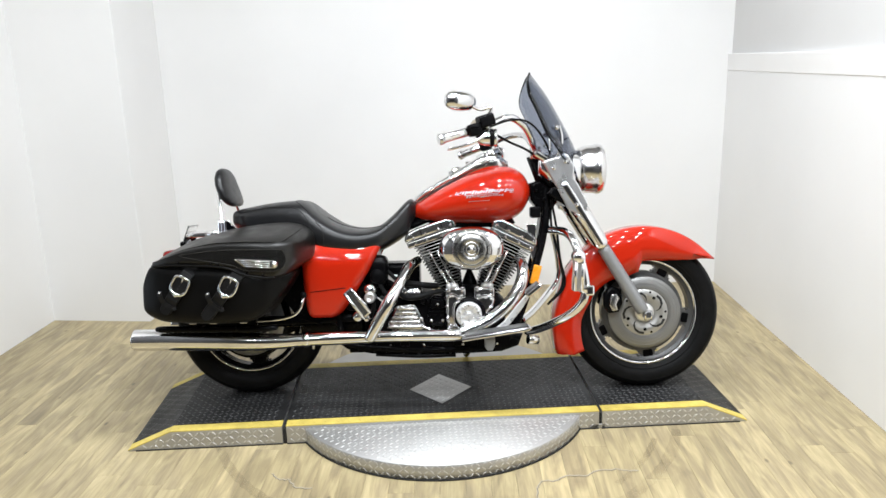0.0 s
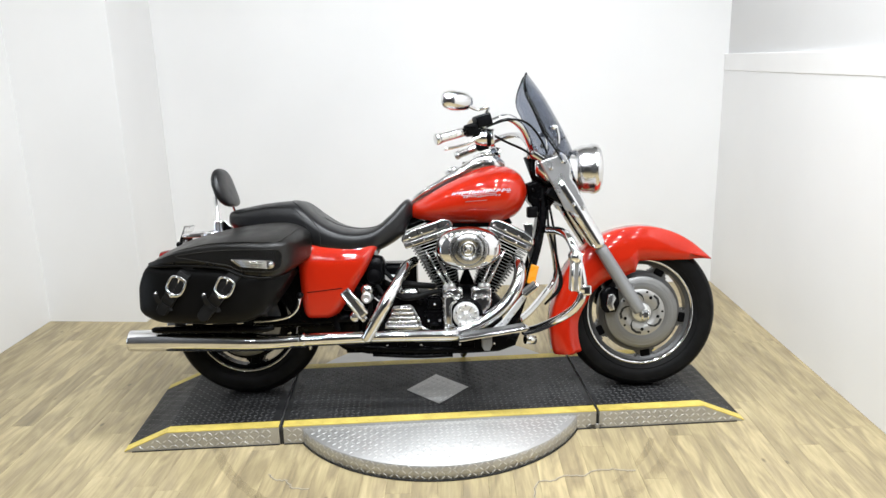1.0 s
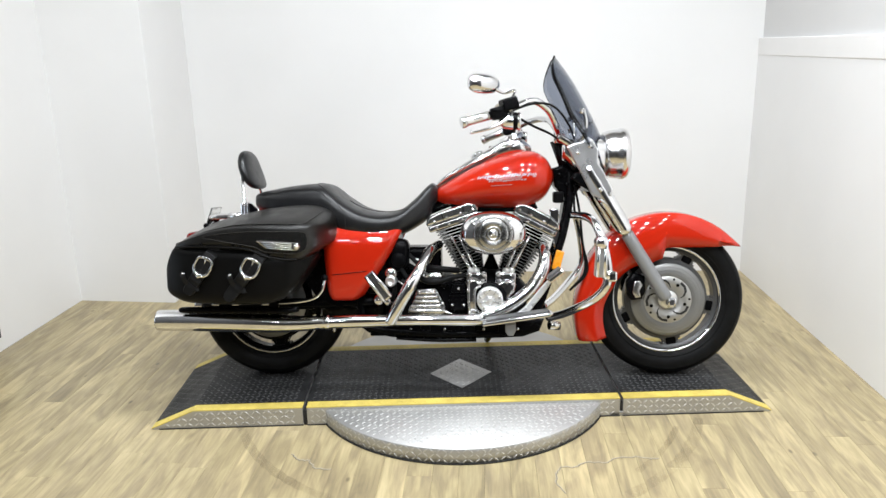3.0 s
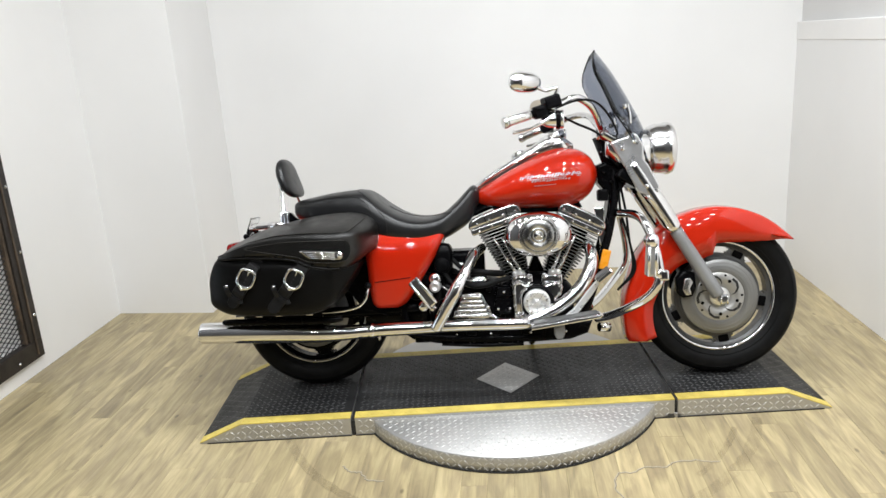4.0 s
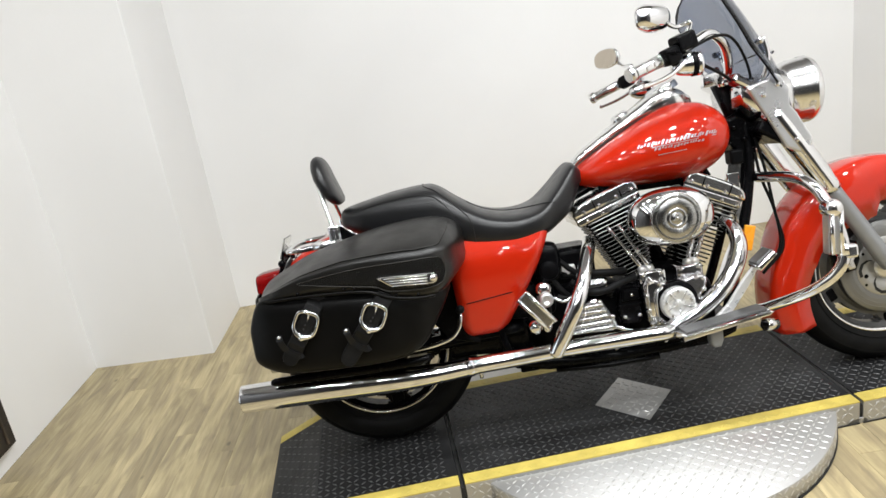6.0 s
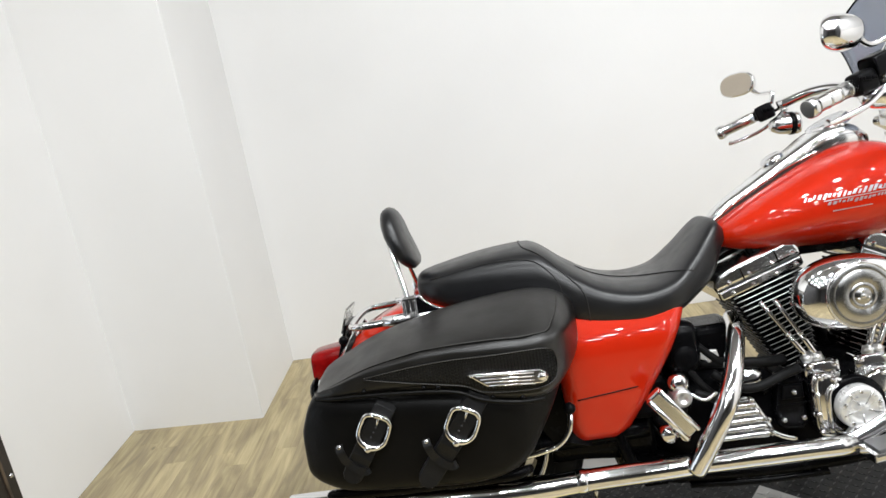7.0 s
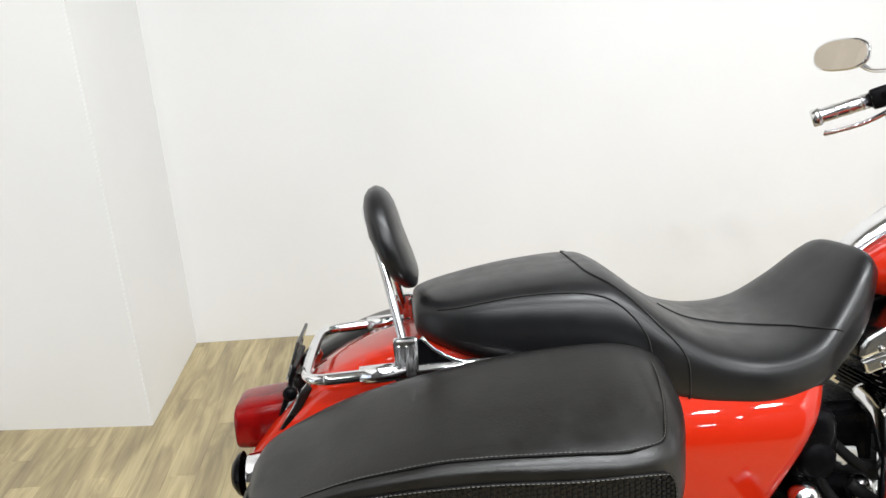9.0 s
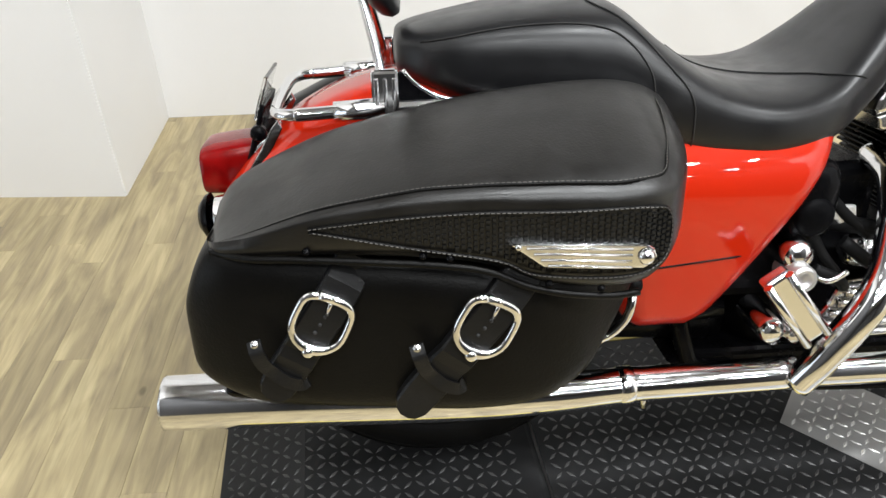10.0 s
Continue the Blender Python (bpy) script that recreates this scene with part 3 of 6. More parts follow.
def tyre_and_rim(name, c, wide, parent, cast):
    """A fat tyre on a slotted cast wheel with a polished lip."""
    R, rr = 0.32, 0.222
    h = wide / 2
    prof = [(rr - 0.004, -h * 0.62), (rr + 0.006, -h * 0.72), (rr + 0.035, -h * 0.98), (rr + 0.06, -h), (R - 0.022, -h * 0.9), (R - 0.008, -h * 0.62), (R, -h * 0.25),
            (R, h * 0.25), (R - 0.008, h * 0.62), (R - 0.022, h * 0.9), (rr + 0.06, h), (rr + 0.035, h * 0.98), (rr + 0.006, h * 0.72), (rr - 0.004, h * 0.62)]
    prof = [tuple(a) for a in catmull(prof, 3)]
    wheel = part(name, lathe(prof, 96, "y", c), M_RUBBER, parent, "black rubber tyre on a slotted cast wheel")
    lip = [(rr - 0.012, -h * 0.5), (rr - 0.004, -h * 0.66), (rr + 0.004, -h * 0.68), (rr + 0.004, -h * 0.6), (rr - 0.002, -h * 0.3), (rr - 0.002, h * 0.3), (rr + 0.004, h * 0.6), (rr + 0.004, h * 0.68), (rr - 0.004, h * 0.66), (rr - 0.012, h * 0.5)]
    part("rim", lathe(lip, 96, "y", c, closed=True), M_CHROME, wheel, "polished rim lip")
    # cast centre: a raised ring, long slots between five bridges, a deep well to the rim
    bm = bmesh.new()
    seg, slots = 250, 5
    radii = [0.04, 0.06, 0.095, 0.112, 0.128, 0.150, 0.156, 0.161, 0.166, 0.172, 0.180, 0.187, 0.193, 0.199, 0.206, 0.212]
    lift = [0.034, 0.034, 0.030, 0.030, 0.032, 0.032, 0.028, 0.024, 0.023, 0.023, 0.023, 0.023, 0.024, 0.026, 0.031, 0.036]
    rows = [[[bm.verts.new((c[0] + r * math.cos(2 * math.pi * i / seg - 0.175), s * h, c[2] + r * math.sin(2 * math.pi * i / seg - 0.175))) for i in range(seg)] for r, h in zip(radii, lift)] for s in (-1, 1)]
    per = seg // slots
    trim = {9: 9, 10: 7, 11: 6, 12: 8}

    def hole(k, i):
        return k in trim and trim[k] <= i % per < per - trim[k]
    for s in (0, 1):
        for k in range(len(radii) - 1):
            for i in range(seg):
                if not hole(k, i):
                    bm.faces.new((rows[s][k][i], rows[s][k][(i + 1) % seg], rows[s][k + 1][(i + 1) % seg], rows[s][k + 1][i]))
    for k in range(len(radii) - 1):
        for i in range(seg):
            if hole(k, i):
                for (k1, i1), (p, q) in (((k - 1, i), ((k, i), (k, i + 1))), ((k + 1, i), ((k + 1, i), (k + 1, i + 1))), ((k, i - 1), ((k, i), (k + 1, i))), ((k, i + 1), ((k, i + 1), (k + 1, i + 1)))):
                    if not hole(k1, i1 % seg):
                        bm.faces.new((rows[0][p[0]][p[1] % seg], rows[0][q[0]][q[1] % seg], rows[1][q[0]][q[1] % seg], rows[1][p[0]][p[1] % seg]))
    part("wheel_centre", smooth(bm, False), cast, wheel, "cast wheel centre with long slots")
    for i in range(slots):
        a = 2 * math.pi * i / slots - 0.175
        part("spoke_pad", box(-0.014, 0.014, -0.029, -0.018, -0.021, 0.021, 0.005, 2, turn=pose(c[0], 0, c[2]) @ pose(0, 0, 0, 0, -math.degrees(a), 0) @ pose(0.183, 0, 0)), M_BLACKM, wheel)
    part("hub", lathe([(0.0, -0.075), (0.028, -0.075), (0.036, -0.068), (0.042, -0.03), (0.042, 0.03), (0.036, 0.068), (0.0, 0.075)], 40, "y", c), M_ALU, wheel)
    # moulded lines on the tyre's sides
    for s in (-1, 1):
        for r, k in ((rr + 0.020, 0.90), (R - 0.030, 0.965)):
            part("sidewall_line", lathe([(r - 0.0025, s * h * k), (r, s * (h * k + 0.0022)), (r + 0.0025, s * h * k)], 96, "y", c), M_RUBBER, wheel)
    return wheel


def brake_disc(c, y, parent):
    """A grey friction ring on a bright carrier, with curved slots and bolt holes."""
    o = -1 if y < 0 else 1
    d = part("brake_disc", lathe([(0.098, y), (0.098, y + o * 0.0035), (0.100, y + o * 0.004), (0.150, y + o * 0.004), (0.1515, y + o * 0.002), (0.1515, y - o * 0.002), (0.098, y - o * 0.002)], 96, "y", (c[0], 0, c[2])), M_ROTOR, parent, "grey steel brake disc")
    for r in (0.112, 0.124, 0.137):
        part("disc_groove", lathe([(r - 0.0012, y + o * 0.0038), (r, y + o * 0.0049), (r + 0.0012, y + o * 0.0038)], 96, "y", (c[0], 0, c[2])), M_ROTOR, d)
    part("disc_carrier", lathe([(0.040, y), (0.040, y + o * 0.0055), (0.096, y + o * 0.0055), (0.0985, y + o * 0.003), (0.0985, y - o * 0.002), (0.04, y - o * 0.002)], 96, "y", (c[0], 0, c[2])), M_DISC, d, "bright disc carrier with curved slots")
    for i in range(5):
        a0 = 2 * math.pi * (i + 0.1) / 5
        arc = ((0.052, 0.0), (0.066, 0.10), (0.080, 0.30), (0.087, 0.55), (0.087, 0.80))
        rim_ = [(r + 0.0052, t) for r, t in arc] + [(r - 0.0052, t) for r, t in arc[::-1]]
        out = [(c[0] + r * math.cos(a0 + t), c[2] + r * math.sin(a0 + t)) for r, t in rim_]
        part("disc_slot", slab(out, y + o * 0.0045, y + o * 0.0062, 0.0), M_GAP, d)
        for k, r, q in ((0.78, 0.072, 0.0068), (0.02, 0.088, 0.0045)):
            a = 2 * math.pi * (i + k) / 5
            part("bolt_hole", lathe([(0, o * 0.0066), (q, o * 0.0064), (q + 0.0006, o * 0.005)], 14, "y", (c[0] + r * math.cos(a), y, c[2] + r * math.sin(a))), M_BLACK, d)
    part("hub_cap", lathe([(0.0, o * 0.012), (0.030, o * 0.012), (0.038, o * 0.006), (0.042, 0.0)], 40, "y", (c[0], y + o * 0.003, c[2])), M_BRIGHT, d)
    return d


fw = tyre_and_rim("front_wheel", FW, 0.13, bike, M_CAST)
brake_disc(FW, -0.062, fw)
brake_disc(FW, 0.062, fw)
rw = tyre_and_rim("rear_wheel", RW, 0.13, bike, M_BLACK)
brake_disc(RW, -0.062, rw)


def arch(c, R, a0, a1, half, skirt, n=40, shape=0.035, flare=0.0):
    """A mudguard: an arched strip round c from angle a0 to a1 (degrees); skirt(a) says how far its sides reach down."""
    rings = []
    for i in range(n + 1):
        a = a0 + (a1 - a0) * i / n
        k = skirt(a)
        ar = radians(a)
        shape_ = min(shape, k * 0.6)
        sec = [(-half, R - k), (-half, R - k * 0.6), (-half, R - k * 0.3 - shape_ * 0.7), (-half * 0.93, R - shape_ * 0.45), (-half * 0.75, R - shape_ * 0.14), (-half * 0.45, R - 0.004), (0, R)]
        sec = sec + [(-y, r) for y, r in sec[-2::-1]]
        rr = flare * max(0, (i / n - 0.75)) * 4
        rings.append([(c[0] + (r + rr) * math.cos(ar), c[1] + y, c[2] + (r + rr) * math.sin(ar)) for y, r in sec])
    return smooth(skin(rings, False, False))


def solid(ob, t):
    s = ob.modifiers.new("thickness", "SOLIDIFY")
    s.thickness, s.offset = t, -1
    return ob


def front_skirt(a):
    # deep at the back, shallow to a point at the front tip
    return float(np.interp(a, [38, 50, 60, 70, 80, 94, 99, 118, 135, 160, 185, 207], [0.008, 0.08, 0.113, 0.133, 0.144, 0.148, 0.19, 0.195, 0.165, 0.135, 0.118, 0.118]))


FENDER_R = 0.366
guard = arch(FW, FENDER_R, 38, 211, 0.088, front_skirt, 62, flare=0.05)
for v in guard.verts:
    v.co.z = max(v.co.z, 0.147)
solid(part("front_mudguard", guard, M_RED, bike, "glossy red front mudguard"), 0.003)


def rear_skirt(a):
    return float(np.interp(a, [20, 60, 120, 160, 178], [0.16, 0.13, 0.13, 0.10, 0.09]))


solid(part("rear_mudguard", arch((RW[0], 0, RW[2]), 0.405, 40, 150, 0.105, rear_skirt, 48, 0.05), M_RED, bike, "glossy red rear mudguard"), 0.003)


# fuel tank
tank = part("fuel_tank", hull([(-0.122, 0, 0.03, 0.772, 0.752), (-0.112, 0, 0.062, 0.787, 0.738), (-0.06, 0, 0.115, 0.822, 0.720), (0.02, 0, 0.152, 0.868, 0.708), (0.12, 0, 0.178, 0.914, 0.702),
                               (0.22, 0, 0.190, 0.942, 0.703), (0.29, 0, 0.186, 0.944, 0.716), (0.34, 0, 0.160, 0.918, 0.748), (0.365, 0, 0.11, 0.882, 0.79), (0.374, 0, 0.06, 0.858, 0.815)], p=2.25, n=40, steps=8), M_RED, bike, "glossy red teardrop fuel tank")


def console():
    c = part("tank_console", hull([(-0.135, 0, 0.018, 0.795, 0.77), (-0.09, 0, 0.03, 0.838, 0.79), (0.0, 0, 0.042, 0.893, 0.83), (0.10, 0, 0.052, 0.952, 0.88), (0.17, 0, 0.062, 0.99, 0.91), (0.24, 0, 0.06, 0.995, 0.92), (0.285, 0, 0.035, 0.965, 0.91)], p=3, n=24), M_SATIN, tank, "chrome dash console along the tank")
    dial = lathe([(0, 0.006), (0.04, 0.006), (0.046, 0.012), (0.052, 0.008), (0.054, -0.012)], 40, "z")
    part("speedometer", dial, M_CHROME, tank, "round chrome speedometer", pose(0.205, 0, 0.998, 0, -22, 0))
    part("dial_face", lathe([(0, 0), (0.041, 0)], 32, "z"), M_BADGE, tank, "", pose(0.2025, 0, 1.0055, 0, -22, 0))
    part("filler_cap", lathe([(0, 0.014), (0.024, 0.012), (0.03, 0.004), (0.03, -0.01)], 32, "z"), M_CHROME, tank, "chrome filler cap", pose(0.06, 0.0, 0.93, 0, -26, 0))
    part("console_trim", tube([(-0.12, -0.028, 0.797), (-0.05, -0.040, 0.845), (0.08, -0.051, 0.912), (0.20, -0.060, 0.952)], 0.0035, 8), M_CHROME, tank, "chrome edge of the console")


console()


def tank_wall(x, z):
    """How far out the tank's side is at x, z."""
    w = float(np.interp(x, [-0.06, 0.02, 0.12, 0.22, 0.29, 0.34], [0.115, 0.152, 0.178, 0.19, 0.186, 0.16]))
    zt = float(np.interp(x, [-0.06, 0.02, 0.12, 0.22, 0.29, 0.34], [0.822, 0.868, 0.914, 0.942, 0.944, 0.918]))
    zb = float(np.interp(x, [-0.06, 0.02, 0.12, 0.22, 0.29, 0.34], [0.72, 0.708, 0.702, 0.703, 0.716, 0.748]))
    s = min(0.99, abs(z - (zt + zb) / 2) / ((zt - zb) / 2))
    return -w * (1 - s ** 2.25) ** (1 / 2.25)


def emblem():
    """The maker's mark as a run of plain slanting bars over two thin strokes."""
    bm = bmesh.new()
    rnd = random.Random(3)
    for z0, x0, x1, hh in ((0.832, 0.060, 0.300, 0.0072), (0.815, 0.105, 0.250, 0.0046)):
        x = x0
        while x < x1:
            w = rnd.uniform(0.0035, 0.0095)
            h = rnd.uniform(0.5, 1.0) * hh
            z = z0 + (x - 0.06) * 0.05 + rnd.uniform(-0.002, 0.002)
            outline = [(x, z - h), (x + w * 0.8, z - h), (x + w * 0.8 + h * 1.2, z + h), (x + h * 1.2, z + h)]
            bm.faces.new([bm.verts.new((px, tank_wall(px, pz) - 0.0012, pz)) for px, pz in outline])
            x += w + rnd.uniform(0.0018, 0.004)
    for x0, x1, z0, t in ((0.055, 0.31, 0.8215, 0.0011), (0.22, 0.325, 0.836, 0.0011), (0.115, 0.20, 0.799, 0.001)):
        n = 12
        lo, hi = [], []
        for i in range(n + 1):
            px = x0 + (x1 - x0) * i / n
            pz = z0 + (px - x0) * 0.05
            lo.append(bm.verts.new((px, tank_wall(px, pz - t) - 0.0012, pz - t)))
            hi.append(bm.verts.new((px, tank_wall(px, pz + t) - 0.0012, pz + t)))
        for i in range(n):
            bm.faces.new((lo[i], lo[i + 1], hi[i + 1], hi[i]))
    solid(part("emblem", bm, M_BADGE, tank, "silver slanting emblem"), 0.0012)


emblem()

# seat
SEAT = [(-0.878, 0, 0.045, 0.762, 0.735), (-0.866, 0, 0.084, 0.782, 0.715), (-0.80, 0, 0.128, 0.797, 0.685), (-0.70, 0, 0.152, 0.813, 0.655), (-0.60, 0, 0.172, 0.819, 0.624), (-0.555, 0, 0.182, 0.808, 0.608),
        (-0.49, 0, 0.196, 0.757, 0.594), (-0.42, 0, 0.202, 0.714, 0.588), (-0.34, 0, 0.202, 0.696, 0.588), (-0.26, 0, 0.184, 0.707, 0.600), (-0.20, 0, 0.152, 0.752, 0.628), (-0.15, 0, 0.122, 0.802, 0.664), (-0.125, 0, 0.10, 0.815, 0.712), (-0.105, 0, 0.075, 0.795, 0.745)]
seat = part("seat", hull(SEAT, p=3.3, n=72, steps=8), M_LEATHER, bike, "smooth black leather two-up seat")


def seat_seams():
    rows = np.array(catmull(SEAT, 8))

    def over(x, ang):
        _, yc, w, zt, zb = [float(np.interp(x, rows[:, 0], rows[:, k])) for k in range(5)]
        c, s = math.cos(ang), math.sin(ang)
        w, hh = w + 0.0009, (zt - zb) / 2 + 0.0009
        return (x, -w * math.copysign(abs(c) ** (2 / 3.3), c), (zt + zb) / 2 + hh * math.copysign(abs(s) ** (2 / 3.3), s))
    lines = ([(-0.84, 0.42), (-0.76, 0.60), (-0.68, 0.66), (-0.61, 0.62), (-0.565, 0.45), (-0.535, 0.2), (-0.525, -0.1)],
             [(-0.605, 1.57), (-0.60, 1.2), (-0.575, 0.9), (-0.53, 0.62), (-0.49, 0.35), (-0.475, 0.1), (-0.472, -0.15), (-0.472, -0.5)],
             [(-0.605, 1.57), (-0.60, 1.94), (-0.575, 2.24), (-0.53, 2.52), (-0.49, 2.79)],
             [(-0.475, 1.42), (-0.42, 1.50), (-0.36, 1.52), (-0.31, 1.45), (-0.27, 1.25), (-0.245, 0.9), (-0.225, 0.5), (-0.21, 0.2)])
    for line in lines:
        dense = [over(*a) for a in catmull(line, 8)]
        part("seam", tube(dense, 0.0013, 6, 1), M_SEAM, seat, "stitched seam")


seat_seams()

# backrest
def backrest():
    pad = bmesh.new()
    rings = []
    for t, zz, hw in ((0.0, 0.80, 0.05), (0.04, 0.806, 0.085), (0.12, 0.82, 0.108), (0.3, 0.845, 0.122), (0.6, 0.89, 0.118), (0.75, 0.917, 0.105), (0.85, 0.935, 0.088), (0.92, 0.949, 0.07), (0.97, 0.958, 0.05), (1.0, 0.963, 0.025)):
        x = -0.878 - (zz - 0.80) * 0.30 - 0.02 * math.sin(math.pi * t) * 0.5
        th = 0.029 * max(0.12, (1 - abs(2 * t - 1) ** 4) ** 0.5)
        r = []
        for j in range(28):
            a = 2 * math.pi * j / 28
            c, s = math.cos(a), math.sin(a)
            r.append((x + th * math.copysign(abs(s) ** 0.75, s), hw * math.copysign(abs(c) ** 0.75, c), zz))
        rings.append(r)
    skin(rings, bm=pad)
    b = part("backrest_pad", smooth(pad), M_LEATHER, bike, "black leather passenger backrest pad")
    br = tube([(-0.893, -0.15, 0.715), (-0.906, -0.125, 0.78), (-0.924, -0.092, 0.86), (-0.940, -0.06, 0.915), (-0.945, 0.0, 0.928), (-0.940, 0.06, 0.915), (-0.924, 0.092, 0.86), (-0.906, 0.125, 0.78), (-0.893, 0.15, 0.715)], 0.0068, 10, 5)
    bar = part("backrest_bar", br, M_CHROME, bike, "chrome backrest upright")
    for s in (-1, 1):
        foot = box(-0.912, -0.874, s * 0.15 - 0.008, s * 0.15 + 0.008, 0.672, 0.745, 0.005)
        part("upright_foot", foot, M_CHROME, bar)
        part("foot_bracket", slab([(-0.885, 0.735), (-0.868, 0.742), (-0.850, 0.722), (-0.82, 0.704), (-0.785, 0.697), (-0.885, 0.690)], s * 0.150, s * 0.142, 0.002), M_BLACK, bar, "black gusset with a chrome edge")
        part("gusset_edge", tube([(-0.868, s * 0.151, 0.743), (-0.850, s * 0.151, 0.723), (-0.82, s * 0.151, 0.705), (-0.785, s * 0.151, 0.698)], 0.003, 8, 4), M_CHROME, bar)
        for k in range(3):
            part("rib", box(-0.908 + k * 0.012, -0.902 + k * 0.012, s * 0.15 - 0.0105, s * 0.15 + 0.0105, 0.68, 0.735, 0.002), M_CHROME, bar)
        rail = tube([(-0.62, s * 0.142, 0.690), (-0.75, s * 0.147, 0.694), (-0.88, s * 0.148, 0.692), (-1.0, s * 0.146, 0.687), (-1.02, s * 0.145, 0.686)], 0.0095, 10, 4)
        part("dock_rail", rail, M_CHROME, bike, "chrome side rail over the rear mudguard")
        part("rail_sleeve", tube([(-0.895, s * 0.148, 0.692), (-0.965, s * 0.147, 0.689)], 0.0145, 16), M_CHROME, bike)
    loop = tube([(-0.98, -0.147, 0.688), (-1.025, -0.144, 0.686), (-1.046, -0.128, 0.685), (-1.052, -0.09, 0.686), (-1.053, 0.0, 0.688), (-1.052, 0.09, 0.686), (-1.046, 0.128, 0.685), (-1.025, 0.144, 0.686), (-0.98, 0.147, 0.688)], 0.0088, 10, 5)
    part("rear_loop", loop, M_CHROME, bike, "chrome rear loop")
    part("plate_bracket", box(-0.004, 0.004, -0.062, 0.062, -0.055, 0.035, 0.003, turn=pose(-1.088, 0.0, 0.65, 0, 20, 0)), M_BLACK, bike, "black plate bracket")
    part("plate_cover", box(-0.003, 0.003, -0.06, 0.06, 0.01, 0.078, 0.002, turn=pose(-1.094, 0.0, 0.65, 0, 20, 0)), M_CLEAR, bike, "clear plastic plate cover")
    # tail lamp
    tl = part("tail_lamp", hull([(-1.186, 0, 0.05, 0.61, 0.548), (-1.18, 0, 0.058, 0.617, 0.54), (-1.15, 0, 0.06, 0.622, 0.54), (-1.09, 0, 0.058, 0.628, 0.55)], p=4, n=32), M_LENS, bike, "red tail lamp lens")
    part("lamp_base", hull([(-1.10, 0, 0.062, 0.634, 0.545), (-1.06, 0, 0.058, 0.65, 0.55), (-1.04, 0, 0.03, 0.64, 0.58)], p=3.5), M_CHROME, tl)
    for s in (-1, 1):
        part("mudguard_trim", slab([(-1.052, 0.668), (-1.046, 0.655), (-1.062, 0.628), (-1.094, 0.588), (-1.106, 0.590), (-1.083, 0.622), (-1.066, 0.652)], s * 0.094, s * 0.088, 0.002), M_CHROME, bike, "chrome mudguard end trim")
        part("bracket_knob", lathe([(0, -0.012), (0.009, -0.011), (0.012, -0.006), (0.012, 0.006), (0.0, 0.008)], 18, "y", (-1.083, s * 0.086, 0.648)), M_BLACK, bike, "black bracket bolt")
        bul = lathe([(0.0, -0.055), (0.02, -0.05), (0.03, -0.03), (0.034, 0.0), (0.034, 0.012), (0.0, 0.012)], 28, "x", (-1.118, s * 0.13, 0.538))
        part("turn_signal", bul, M_CHROME, bike, "chrome bullet turn signal")
        part("signal_lens", lathe([(0.0, -0.012), (0.02, -0.011), (0.032, -0.002), (0.035, 0.004)], 28, "x", (-1.163, s * 0.13, 0.538)), M_BLACK, bike)


backrest()


def stitches(path, dy, dz, pitch=0.0058, r=0.0007):
    """A row of short threads along a path."""
    bm = bmesh.new()
    pts = np.array([tuple(p) for p in path], float)
    run = np.concatenate([[0], np.cumsum(np.linalg.norm(np.diff(pts, axis=0), axis=1))])

    def at(d):
        return Vector([float(np.interp(d, run, pts[:, k])) for k in range(3)]) + Vector((0, dy, dz))
    d = 0.0
    while d + pitch < run[-1]:
        a, b = at(d), at(d + pitch * 0.62)
        u = (b - a).normalized()
        v = u.cross(Vector((0, 0, 1))).normalized()
        w = u.cross(v)
        ends = [[bm.verts.new(p + (v * c + w * e) * r) for c, e in ((1, 0), (0, 1), (-1, 0), (0, -1))] for p in (a, b)]
        for k in range(4):
            bm.faces.new((ends[0][k], ends[0][(k + 1) % 4], ends[1][(k + 1) % 4], ends[1][k]))
        bm.faces.new(ends[0][::-1])
        bm.faces.new(ends[1])
        d += pitch
    return bm


